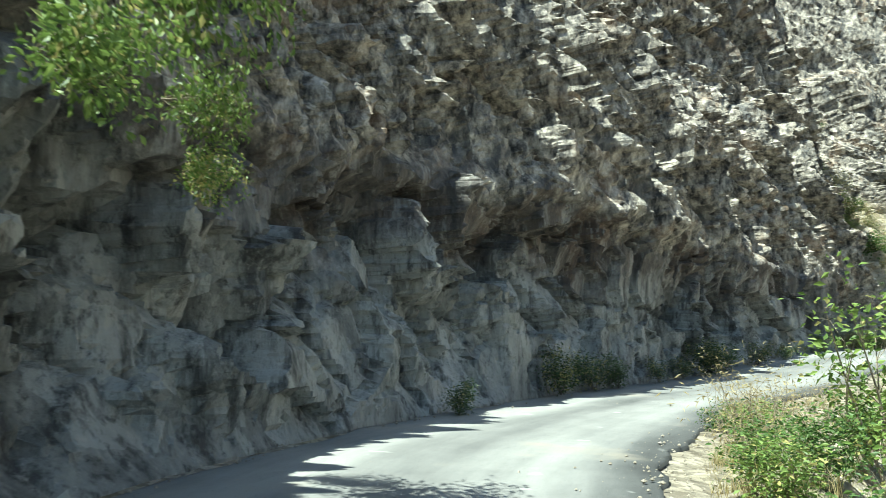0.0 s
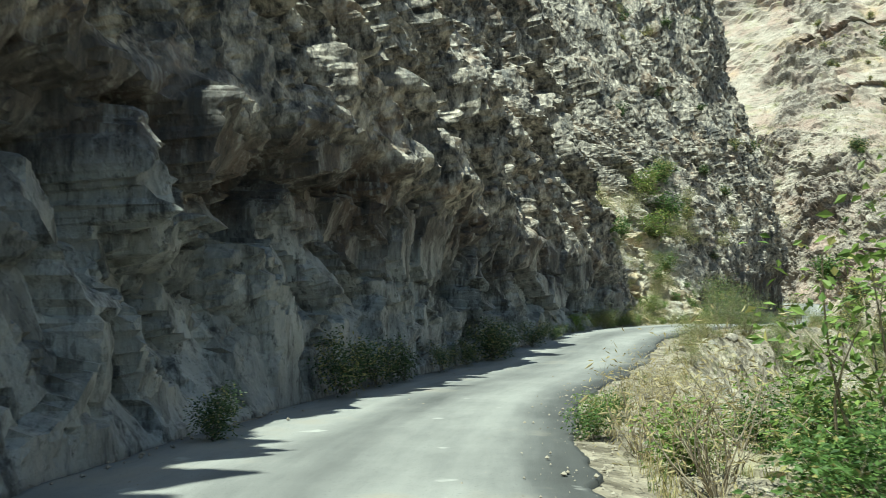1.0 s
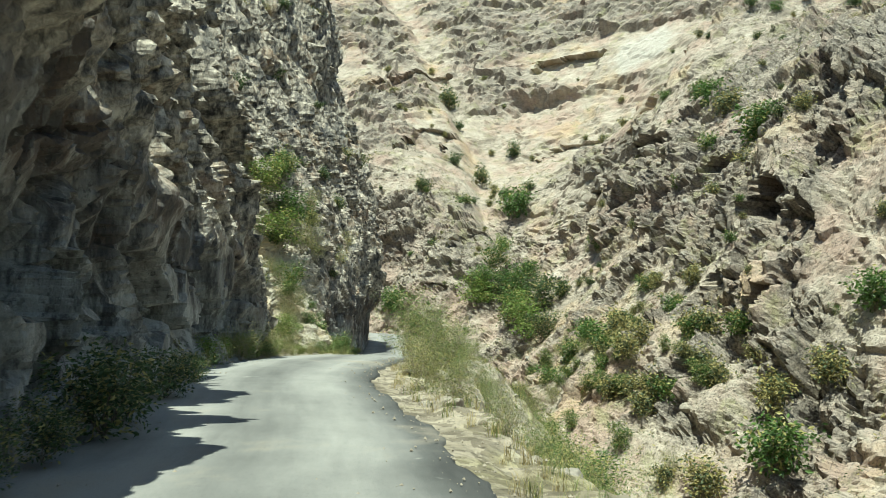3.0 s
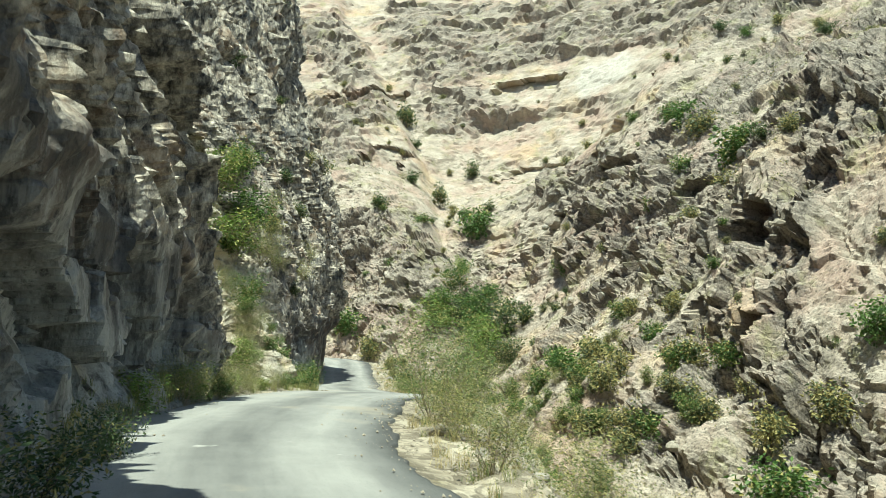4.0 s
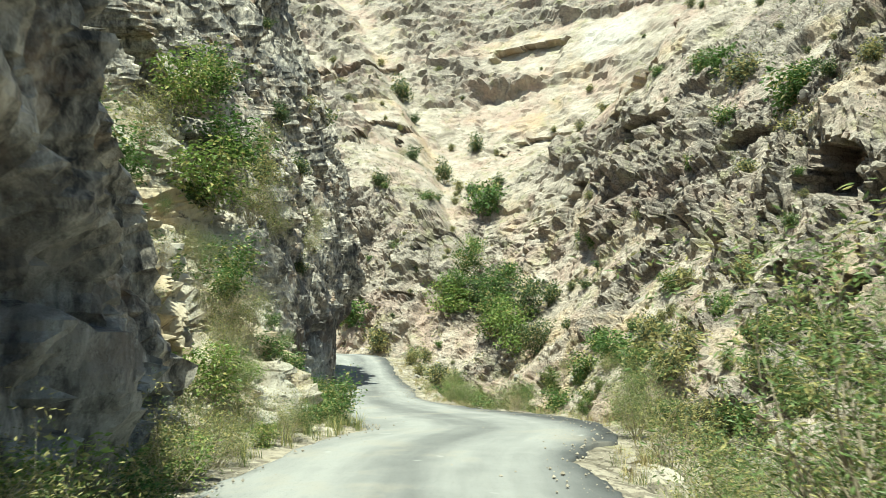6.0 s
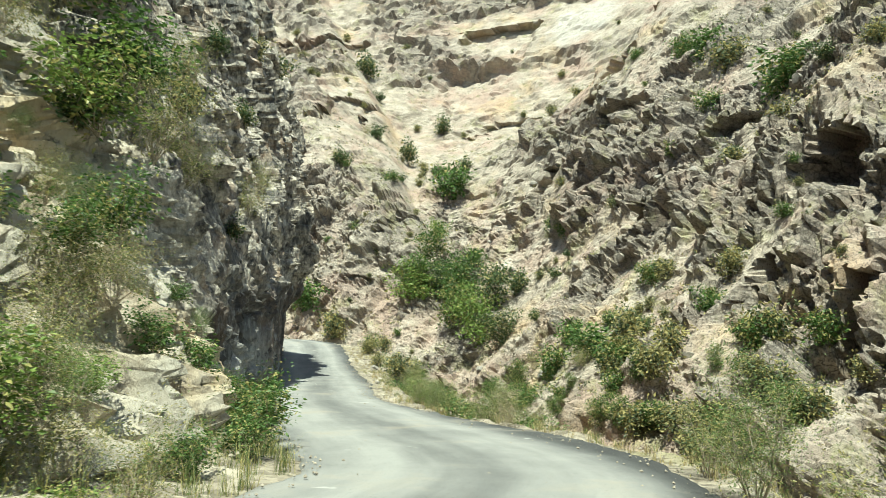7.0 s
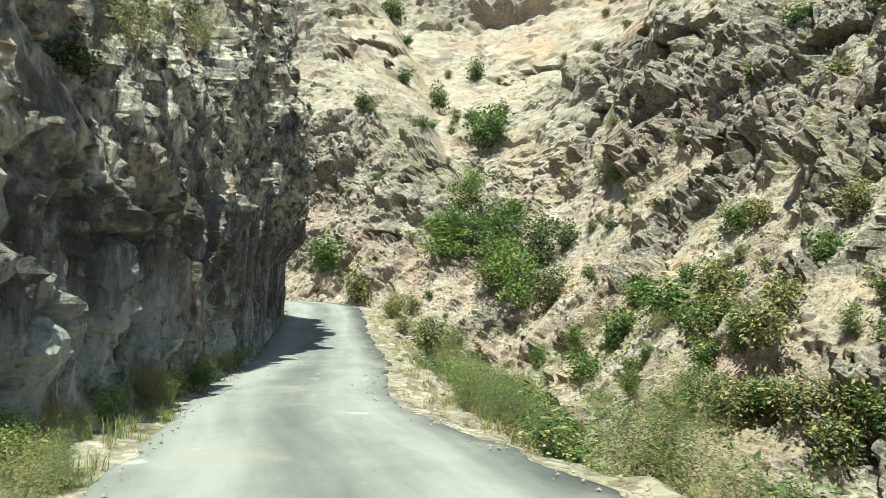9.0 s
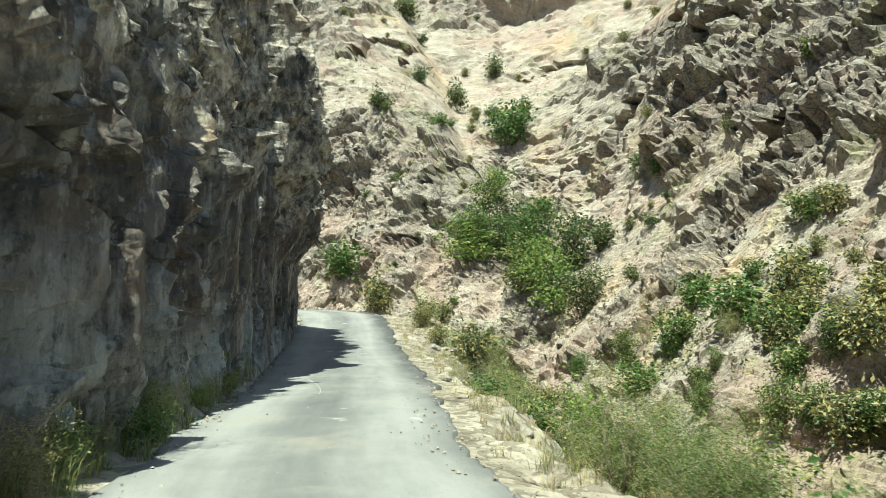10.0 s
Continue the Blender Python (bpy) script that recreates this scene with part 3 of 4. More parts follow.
def slope_place(x, y):
    """Where on the slope's sheet a spot of the plan lies: along and back."""
    k = np.argmin(np.hypot(bx - x, by - y))
    for _ in range(3):
        d = (x - bx[k]) * away[k, 0] + (y - by[k]) * away[k, 1]
        k = np.argmin(np.hypot(bx + away[:, 0] * d - x, by + away[:, 1] * d - y))
    return u[k], d


def beside(fu, fv):
    """How far every place of the sheet lies along and up from one of them."""
    return UU - fu, WW - WW[np.argmin(abs(u - fu)), np.argmin(abs(v - fv))]


wob_u, wob_w = fractal(UU / 5, WW / 5, 121, 5, 0.6), fractal(UU / 5, WW / 5, 127, 5, 0.6)
patch = 0.20 + 0.65 * step(fractal(UU / 11, WW / 11, 151, 4), -0.05, 0.45)
push = np.zeros(UU.shape)
for fu, fv, wide, high, amount, broken in CRAGS + SLABS:
    du, dw = beside(fu, fv)
    du, dw = du + 0.22 * wide * wob_u, dw + 0.22 * high * wob_w
    here = 1 - step(np.hypot(du / wide, dw / high), 0.75, 1.25)
    push += amount * here
    patch = patch + (broken - patch) * here
# the dry gully that comes down to the trees, and the buttress that stands out beside it
gully = np.interp(VV, (8, 10, 15, 21, 45, 68, 84, 120), (166, 168.8, 172.8, 177, 182.5, 188.8, 191, 197)) + 0.6 * wob_u
groove = np.exp(-((UU - gully) / 2.2) ** 2) * step(VV, 4, 9)
push += 2.6 * step(UU - gully, 0.4, 2.2) * (1 - step(UU - gully, 8, 22)) * step(VV, 4, 9) - 1.2 * groove
patch *= 1 - 0.8 * groove
# blocks in four sizes, their beds dipping along the slope
dip_u, dip_w = UU + 0.25 * WW + 2.2 * wob_u, WW - 0.35 * UU + 2.2 * wob_w
b1, k1 = facets(dip_u / 8.5, dip_w / 7.0, 131, 1.0, 26.0)
crook_u, crook_w = fractal(UU / 1.6, WW / 1.6, 141, 3), fractal(UU / 1.6, WW / 1.6, 145, 3)
up_u, up_w = UU + 0.12 * WW + 1.6 * wob_u + 0.45 * crook_u, WW - 0.2 * UU + 1.6 * wob_w + 0.6 * crook_w
b2, k2 = facets(up_u / 2.5, up_w / 3.4, 137, 0.9, 30.0)
b3, k3 = facets(up_u / 1.0, up_w / 1.6, 139, 1.0, 26.0)
b4, _ = facets(dip_u / 0.5, dip_w / 0.55, 149, 1.2, 14.0)
relief = 0.9 * fractal(UU / 22, WW / 22, 157, 3) + push
larger = 1 + 0.5 * step(VV, 30, 60)
relief += ((0.5 + 2.3 * patch) * larger * b1 + (0.2 + 1.6 * patch) * larger * b2 + (0.08 + 0.60 * patch) * larger * b3) + (0.06 + 0.14 * patch) * b4
# beds: each one overhangs the one below
for thick, seed, amount in ((5.5, 163, 0.75), (2.2, 167, 0.45), (0.95, 173, 0.18)):
    phase = (dip_w / thick + 0.55 * fractal(UU / thick / 2.5, WW / thick / 2.5, seed, 3) + 0.8 * b1) % 1.0
    some = step(fractal(UU / thick / 2, WW / thick / 2, seed + 1, 3), -0.25, 0.35)
    relief += 0.8 * larger * amount * patch * (1 - 0.7 * step(VV, 24, 40)) * some * (step(phase, 0, 0.2) - phase)
# upright joints
for wide, seed, amount in ((5.0, 189, 1.3), (2.7, 191, 0.8), (1.0, 193, 0.35)):
    phase = ((UU - 0.15 * WW) / wide + 0.6 * fractal(UU / wide / 2, WW / wide / 5, seed, 3)) % 1.0
    some = step(fractal(UU / wide / 3, WW / wide / 3, seed + 1, 3), -0.1, 0.4)
    relief += larger * amount * patch * some * (step(phase, 0, 0.22) - phase)
relief -= patch * larger * (1.1 * (1 - step(k1, 0.0, 0.06)) + 0.8 * (1 - step(k2, 0.0, 0.10)) + 0.25 * (1 - step(k3, 0, 0.12)))
inward = np.zeros(UU.shape)
for fu, fv, wide, high, deep in HOLLOWS:
    du, dw = beside(fu, fv)
    far = np.maximum(abs(du + 0.35 * wide * wob_u + 0.25 * dw) / wide, abs(dw + 0.35 * high * wob_w) / high)
    inward += 1.3 * deep * (1 - step(far + 0.3 * b3, 0.92, 1.08))
steep = np.gradient(plain, axis=1) / np.gradient(VV, axis=1)
flat = 1 / np.sqrt(1 + steep ** 2)
dist = VV - relief * np.sqrt(1 - flat ** 2) + inward
pts = np.stack([bx[:, None] + away[:, :1] * dist, by[:, None] + away[:, 1:] * dist, plain + 0.85 * flat * relief], -1)
SLOPE_PTS = pts
slope = sheet("canyon_slope", pts, SLOPE, flip=True)
bare = slope.data.attributes.new("broken_rock", "FLOAT", "POINT")
bare.data.foreach_set("value", np.clip(patch, 0, 1).reshape(-1).astype(np.float32))
tagged(slope, "steep pale tan rocky canyon side with dry scrub", "hillside", kind="structure")

# ---- plants ----


def mesh_of(name, verts, faces, material, smooth=False):
    mesh = bpy.data.meshes.new(name)
    verts, faces = np.asarray(verts, np.float32), np.asarray(faces, np.int32)
    n = faces.shape[1]
    mesh.vertices.add(len(verts))
    mesh.vertices.foreach_set("co", verts.reshape(-1))
    mesh.loops.add(faces.size)
    mesh.loops.foreach_set("vertex_index", faces.reshape(-1))
    mesh.polygons.add(len(faces))
    mesh.polygons.foreach_set("loop_start", np.arange(0, faces.size, n, dtype=np.int32))
    mesh.polygons.foreach_set("use_smooth", np.full(len(faces), smooth))
    mesh.update(calc_edges=True)
    mesh.materials.append(material)
    return mesh


def part(name, mesh, parent, label=""):
    ob = new(name, mesh)
    ob.parent = parent
    return tagged(ob, label)


def leaf_paint(name, dark, light, dry=(0.42, 0.36, 0.14), dried=0.15):
    p = Paint(name, 0.5)
    p.shader.inputs["Specular IOR Level"].default_value = 0.4
    island = p.node("ShaderNodeNewGeometry").outputs["Random Per Island"]
    whole = p.node("ShaderNodeObjectInfo").outputs["Random"]
    shade = p.mix(dark, light, island)
    shade = p.mix(shade, dry, p.ramp(p.sum(island, p.sum(whole, 0.3, "MULTIPLY")), [(1.02 - dried, 0.0), (1.05 - dried, 0.8)]))
    p.colour(shade)
    thin = p.node("ShaderNodeBsdfTranslucent")
    p.link(shade, thin.inputs["Color"])
    both = p.node("ShaderNodeMixShader", Fac=0.35)
    p.link(p.shader.outputs[0], both.inputs[1])
    p.link(thin.outputs[0], both.inputs[2])
    p.link(both.outputs[0], p.tree.nodes["Material Output"].inputs["Surface"])
    return p.mat


def bark_paint(name, dark, light):
    p = Paint(name, 0.9)
    grain = p.stretched((0, 0, 0), (1, 1, 0.25))
    n = p.noise(22.0, 4, 0.7, grain)
    p.colour(p.ramp(n, [(0.35, dark), (0.65, light)]))
    p.bump(n, 0.01)
    return p.mat


LEAF_BROAD = leaf_paint("broad_green_leaves", (0.04, 0.085, 0.018), (0.15, 0.24, 0.06), dried=0.04)
LEAF_LIME = leaf_paint("lime_green_leaves", (0.09, 0.15, 0.03), (0.27, 0.36, 0.09), dried=0.05)
LEAF_FINE = leaf_paint("fine_yellow_green_leaves", (0.10, 0.135, 0.04), (0.25, 0.28, 0.11), dried=0.3)
LEAF_FEATHER = leaf_paint("feathery_green_leaves", (0.09, 0.14, 0.04), (0.22, 0.29, 0.10), dried=0.1)
LEAF_DARK = leaf_paint("dark_scrub_leaves", (0.035, 0.065, 0.022), (0.12, 0.17, 0.065), dried=0.05)
LEAF_GREY = leaf_paint("grey_green_scrub_leaves", (0.07, 0.095, 0.045), (0.17, 0.20, 0.10), dried=0.35)
DRY = leaf_paint("dry_straw", (0.28, 0.22, 0.10), (0.50, 0.42, 0.22), dried=0.0)
BARK = bark_paint("grey_brown_bark", (0.08, 0.065, 0.05), (0.22, 0.19, 0.15))
PALE_BARK = bark_paint("pale_dry_twigs", (0.20, 0.16, 0.11), (0.42, 0.36, 0.27))


def tubes(rods, sides=5):
    """Tapered rods, each a row of (place, radius), as verts and quads."""
    verts, faces = [], []
    for rod in rods:
        first = len(verts)
        for k, (at, radius) in enumerate(rod):
            at = np.asarray(at)
            ahead = np.asarray(rod[min(k + 1, len(rod) - 1)][0]) - np.asarray(rod[max(k - 1, 0)][0])
            ahead = ahead / (np.linalg.norm(ahead) + 1e-9)
            a = np.cross(ahead, (0.3, 0.9, 0.2))
            a /= np.linalg.norm(a) + 1e-9
            b = np.cross(ahead, a)
            for i in range(sides):
                turn = 2 * math.pi * i / sides
                verts.append(at + radius * (math.cos(turn) * a + math.sin(turn) * b))
        for k in range(len(rod) - 1):
            for i in range(sides):
                j = (i + 1) % sides
                faces.append((first + k * sides + i, first + k * sides + j, first + (k + 1) * sides + j, first + (k + 1) * sides + i))
    return verts, faces


def grow(rng, height, spread, stems, droop=0.0, forks=5):
    """Stems and twigs of a plant about its foot; also the twig places where leaves sit."""
    rods, tips = [], []
    for _ in range(stems):
        turn, far = rng.uniform(0, 2 * math.pi), spread * rng.uniform(0.25, 0.75)
        tall = height * rng.uniform(0.6, 1.0)
        top = np.array([far * math.cos(turn), far * math.sin(turn), tall])
        bend = rng.normal(0, 0.10 * height, 3)
        line = []
        thick = 0.020 * height / stems ** 0.35
        for k in range(7):
            f = k / 6
            at = top * np.array([f ** 1.3, f ** 1.3, f]) + bend * math.sin(f * math.pi) * (1, 1, 0.3)
            line.append((at, thick * (1 - 0.8 * f)))
        rods.append(line)
        for _ in range(forks):
            k = rng.integers(2, 7)
            start = line[k][0]
            swing = rng.normal(0, 1, 3) * (1, 1, 0.6) + (0, 0, 0.35 - droop)
            swing = swing / np.linalg.norm(swing) * rng.uniform(0.35, 0.9) * spread * 0.75
            end = start + swing
            middle = (start + end) / 2 + (0, 0, 0.06 * height)
            r = line[k][1] * 0.6
            rods.append([(start, r), (middle, r * 0.6), (end, r * 0.2)])
            for f in (0.5, 0.75, 1.0, 1.0):
                tips.append(start + swing * f + rng.normal(0, 0.05 * spread, 3) + (0, 0, 0.04 * height))
        tips.append(line[-1][0])
        tips.extend(line[k][0] for k in (-2, -3, -4))
        tips.extend(line[k][0] + rng.normal(0, 0.12 * spread, 3) for k in (3, 4, 2))
    return rods, np.array(tips)


def leaves(rng, tips, count, size, clump, narrow=0.5, flat=0.5):
    """Folded leaves round the twig places: four corners and a fold each."""
    at = tips[rng.integers(0, len(tips), count)]
    off = rng.normal(0, 1, (count, 3))
    off *= (clump * rng.uniform(0.2, 1.0, (count, 1)) ** 0.7) / (np.linalg.norm(off, axis=1)[:, None] + 1e-9)
    off[:, 2] *= 0.7
    at = at + off
    ahead = off / (np.linalg.norm(off, axis=1)[:, None] + 1e-9) + rng.normal(0, 0.6, (count, 3))
    ahead[:, 2] = ahead[:, 2] * (1 - flat) - 0.15
    ahead /= np.linalg.norm(ahead, axis=1)[:, None]
    face = np.cross(ahead, rng.normal(0, 1, (count, 3)) * (1 - flat) + np.array([0, 0, 0.0]) + np.cross(ahead, (0, 0, 1.0)) * -flat)
    wide = np.cross(ahead, (0, 0, 1.0)) * flat + rng.normal(0, 0.6, (count, 3)) * (1 - flat * 0.6)
    wide -= ahead * np.sum(wide * ahead, 1)[:, None]
    wide /= np.linalg.norm(wide, axis=1)[:, None] + 1e-9
    up = np.cross(wide, ahead)
    length = size * rng.uniform(0.6, 1.25, (count, 1))
    half = length * narrow * 0.5
    v = np.stack([at, at + ahead * length * 0.45 + wide * half + up * half * 0.4, at + ahead * length, at + ahead * length * 0.45 - wide * half + up * half * 0.4], 1)
    k = np.arange(count)[:, None] * 4
    tris = np.concatenate([k + np.array([0, 1, 2]), k + np.array([0, 2, 3])])
    return v.reshape(-1, 3), tris


def plant(name, label, category, seed, height, spread, stems, count, size, clump, leaf, bark=BARK, narrow=0.5, flat=0.5, droop=0.0, forks=5):
    """A plant of its own: woody stems and a crown of leaves."""
    rng = np.random.default_rng(seed)
    rods, tips = grow(rng, height, spread, stems, droop, forks)
    thing = tagged(new(name), label, category)
    part("trunk" if category == "tree" else "woody_base", mesh_of("woody_base", *tubes(rods), bark, True), thing)
    part("crown" if category == "tree" else "foliage", mesh_of("foliage", *leaves(rng, tips, count, size, clump, narrow, flat), leaf), thing)
    return thing


def set_out(kinds, spots, group, rng):
    """Copies of the given plants at rows of x, y, z and size."""
    for k, (x, y, z, size) in enumerate(spots):
        ob = kinds[k % len(kinds)]
        m = pose(x, y, z, rng.uniform(-8, 8), rng.uniform(-8, 8), rng.uniform(0, 360)) @ Matrix.Diagonal((size * rng.uniform(0.85, 1.2), size * rng.uniform(0.85, 1.2), size, 1))
        if ob not in placed:
            ob.matrix_basis = m
            placed.add(ob)
            tagged(ob, group=group)
        else:
            tagged(copy_thing_scaled(ob, m), group=group)


placed = set()


def copy_thing_scaled(ob, m):
    held = ob.matrix_basis.copy()
    ob.matrix_basis = Matrix.Identity(4)
    made = copy_thing(ob, m)
    ob.matrix_basis = held
    return made


RNG = np.random.default_rng(5)


def on_bank(x, y):
    """The height of the outer bank at a spot of the plan."""
    k = np.argmin(np.hypot(BANK_PTS[..., 0] - x, BANK_PTS[..., 1] - y))
    return float(BANK_PTS[..., 2].reshape(-1)[k])


def bank_at(s, w):
    """A place on the outer bank, s along the road and w outside its edge."""
    return BANK_PTS[np.argmin(abs(BANK_S - s)), np.argmin(abs(BANK_W - w))]


def cliff_at(s, h):
    return CLIFF_PTS[np.argmin(abs(CLIFF_S - s)), np.argmin(abs(CLIFF_H - h))]


# ---- plants beside the road ----
tall_shrub = plant("shrub", "tall leafy green shrub with thin pale stems at the road edge", "shrub", 11, 1.0, 0.42, 7, 900, 0.045, 0.10, LEAF_LIME, PALE_BARK, 0.5, 0.5)
leafy = [plant("bush", "leafy bright green bush growing on the stony road edge", "bush", 20 + k, 1.0, 0.62, 9, 1500, 0.085, 0.20, LEAF_BROAD if k else LEAF_LIME, PALE_BARK, 0.48, 0.6) for k in range(3)]
wispy = [plant("bush", "wispy yellow-green bush with fine leaves on dry ground", "bush", 30 + k, 1.0, 0.62, 14, 3400, 0.042, 0.20, LEAF_FINE, PALE_BARK, 0.28, 0.2, forks=7) for k in range(3)]
shade = [plant("bush", "dark green bush at the foot of the rock wall", "bush", 40 + k, 1.0, 0.75, 9, 1800, 0.085, 0.22, LEAF_DARK, BARK, 0.42, 0.4) for k in range(2)]
feathery = [plant("shrub", "tall feathery yellow-green shrub with thin stems on dry ground", "shrub", 35 + k, 1.0, 0.55, 11, 8200, 0.030, 0.15, LEAF_FEATHER, PALE_BARK, 0.26, 0.2, forks=11) for k in range(2)]
dry = [plant("dry_bush", "dry straw-coloured bush with bare twigs", "bush", 50 + k, 1.0, 0.55, 22, 700, 0.07, 0.20, DRY, PALE_BARK, 0.18, 0.1, forks=6) for k in range(2)]
scrub = [plant("shrub", "dark green shrub rooted in the rocky slope", "shrub", 60 + k, 1.0, 0.62, 6, 1000, 0.13, 0.26, (LEAF_DARK, LEAF_BROAD, LEAF_GREY)[k], BARK, 0.5, 0.3) for k in range(3)]
woods = [plant("tree", "dense green tree growing in the bottom of the gully", "tree", 70 + k, 1.0, 0.55, 5, 2600, 0.060, 0.17, (LEAF_BROAD, LEAF_DARK, LEAF_LIME)[k], BARK, 0.55, 0.4, forks=9) for k in range(3)]

NEAR_RIGHT = [(5.9, 10.6, 3.2), (7.6, 13.6, 1.8)]
set_out([tall_shrub], [(x, y, on_bank(x, y) - 0.1, h) for x, y, h in NEAR_RIGHT], "plants on the outer bank", RNG)
LEAFY_RIGHT = [(3.1, 7.4, 0.7), (3.6, 9.2, 0.8), (4.6, 9.8, 1.0), (4.7, 12.2, 0.8), (6.0, 11.6, 1.0), (4.9, 14.3, 0.55), (5.6, 15.4, 0.5), (7.4, 14.2, 0.8), (3.2, 5.6, 0.7), (4.6, 7.4, 1.1), (6.5, 16.4, 0.5), (8.8, 15.8, 0.8)]
set_out(leafy, [(x, y, on_bank(x, y) - 0.05, h) for x, y, h in LEAFY_RIGHT], "plants on the outer bank", RNG)
DRY_RIGHT = [(4.3, 11.2, 1.4), (5.0, 13.4, 1.2), (6.6, 15.2, 1.2), (8.4, 17.8, 0.9), (9.6, 18.6, 0.9), (11.2, 20.2, 0.8), (38.9, 45.3, 0.7), (43.6, 49.4, 0.8), (47.5, 53.0, 0.8)]
set_out(dry, [(x, y, on_bank(x, y) - 0.05, h) for x, y, h in DRY_RIGHT], "plants on the outer bank", RNG)
WISPY_RIGHT = [(21.8, 32.9, 2.3), (23.3, 33.2, 1.7), (24.6, 34.6, 1.2), (19.4, 30.8, 1.1), (17.2, 28.6, 1.2), (15.4, 26.4, 1.2), (26.4, 35.2, 1.5), (28.3, 36.6, 1.2), (30.6, 38.0, 1.4), (32.4, 38.9, 1.0), (13.8, 24.2, 0.8), (25.4, 33.2, 1.6), (29.4, 35.9, 1.6)]
set_out(wispy, [(x, y, on_bank(x, y) - 0.1, h) for x, y, h in WISPY_RIGHT if h < 1.4], "plants on the outer bank", RNG)
set_out(feathery, [(x, y, on_bank(x, y) - 0.1, h) for x, y, h in WISPY_RIGHT if h >= 1.4], "plants on the outer bank", RNG)
BELOW = [(21.5, 27.4, 2.6), (24.2, 29.0, 2.8), (19.0, 25.2, 2.2), (27.2, 30.8, 2.8), (22.6, 29.2, 2.0), (29.6, 32.6, 2.6), (17.2, 23.2, 1.8), (31.5, 34.4, 2.2)]
set_out([feathery[0], wispy[0], feathery[1], wispy[2]], [(x, y, on_bank(x, y) - 0.1, h) for x, y, h in BELOW], "plants on the outer bank", RNG)
first, last = length_near(34, 45), length_near(72, 80)
spots = []
for s in np.arange(first, last, 1.0):
    w = RNG.uniform(1.5, 6.5)
    p = bank_at(s + RNG.uniform(-0.5, 0.5), w)
    spots.append((p[0], p[1], p[2] - 0.1, RNG.uniform(0.6, 1.1) + 0.16 * w))
set_out([wispy[0], leafy[1], wispy[1], scrub[2]], spots, "plants on the outer bank", RNG)

spots = []
for _ in range(24):
    p = bank_at(RNG.uniform(length_near(38.5, 49), length_near(44.5, 55.2)), RNG.uniform(1.3, 3.2))
    spots.append((p[0], p[1], p[2] - 0.1, RNG.uniform(1.0, 1.6)))
set_out([feathery[0], tall_shrub, feathery[1]], spots, "plants on the outer bank", RNG)
spots = []
for _ in range(40):
    w = RNG.uniform(1.8, 6.5)
    p = bank_at(RNG.uniform(length_near(37, 48), length_near(51, 61.5)), w)
    spots.append((p[0], p[1], p[2] - 0.1, RNG.uniform(0.8, 1.2) + 0.14 * w))
set_out([feathery[0], wispy[1], feathery[1], wispy[2]], spots, "plants on the outer bank", RNG)
spots = []
for _ in range(16):
    w = RNG.uniform(3, 8)
    p = bank_at(RNG.uniform(length_near(31, 42.5), length_near(54, 64)), w)
    spots.append((p[0], p[1], p[2] - 0.1, RNG.uniform(1.0, 1.5) + 0.14 * w))
set_out([leafy[0], wispy[2], leafy[2], scrub[1]], spots, "plants on the outer bank", RNG)

spots = []
for s in np.arange(length_near(49, 59), length_near(63, 72), 0.75):
    p = bank_at(s, RNG.uniform(2.6, 5.5))
    spots.append((p[0], p[1], p[2] - 0.1, RNG.uniform(0.9, 1.6)))
set_out([wispy[0], wispy[2], feathery[0]], spots, "plants on the outer bank", RNG)

# rock wall side
HANGING = [(-2.7, 6.3, 4.2, 1.4), (-2.6, 7.3, 3.4, 0.8), (-2.8, 5.4, 3.2, 1.0), (-2.9, 6.6, 5.0, 1.4), (-2.6, 7.9, 2.8, 0.6)]
for x, y, z, size in HANGING:
    tagged(copy_thing_scaled(leafy[0], pose(x, y, z, 0, 75 + RNG.uniform(-15, 15), RNG.uniform(-30, 30)) @ Matrix.Diagonal((size, size, size, 1))), "bright green leafy branches hanging from the shaded rock wall", group="plants on the rock wall")
SHADED = [(2.9, 20.0, -0.7, 1.0), (4.0, 21.6, -0.75, 0.9), (4.9, 22.6, -0.8, 0.8), (6.5, 24.5, -0.8, 0.6), (8.9, 26.9, -0.8, 1.1), (9.6, 27.8, -0.8, 0.9), (7.6, 25.7, -0.8, 0.6), (11.6, 29.9, -0.75, 0.8), (0.3, 15.5, -0.6, 0.6), (13.4, 31.8, -0.7, 0.6)]
set_out(shade, SHADED, "plants at the wall's foot", RNG)
FOOT = [(30.4, 44.9, -1.0, 1.0), (29.3, 44.2, -0.95, 0.7), (31.6, 46.2, -1.1, 0.85), (27.4, 43.2, -0.8, 0.6), (33.2, 48.1, -1.2, 0.8), (20.6, 38.4, -0.6, 0.6), (42.6, 56.4, -1.7, 0.5)]
set_out(leafy[1:], FOOT, "plants at the wall's foot", RNG)
spots = []
for s in np.arange(length_near(17, 33), length_near(27, 40), 0.8):
    (ex, ey, ew, ez, *_), el = line_at(np.array([s]))
    away_by = float(ew[0]) + RNG.uniform(0.25, 0.55)
    spots.append((float(ex[0] + el[0, 0] * away_by), float(ey[0] + el[0, 1] * away_by), float(ez[0]) - 0.1, RNG.uniform(0.45, 1.0)))
set_out([wispy[0], wispy[1], leafy[0], wispy[2]], spots, "plants at the wall's foot", RNG)
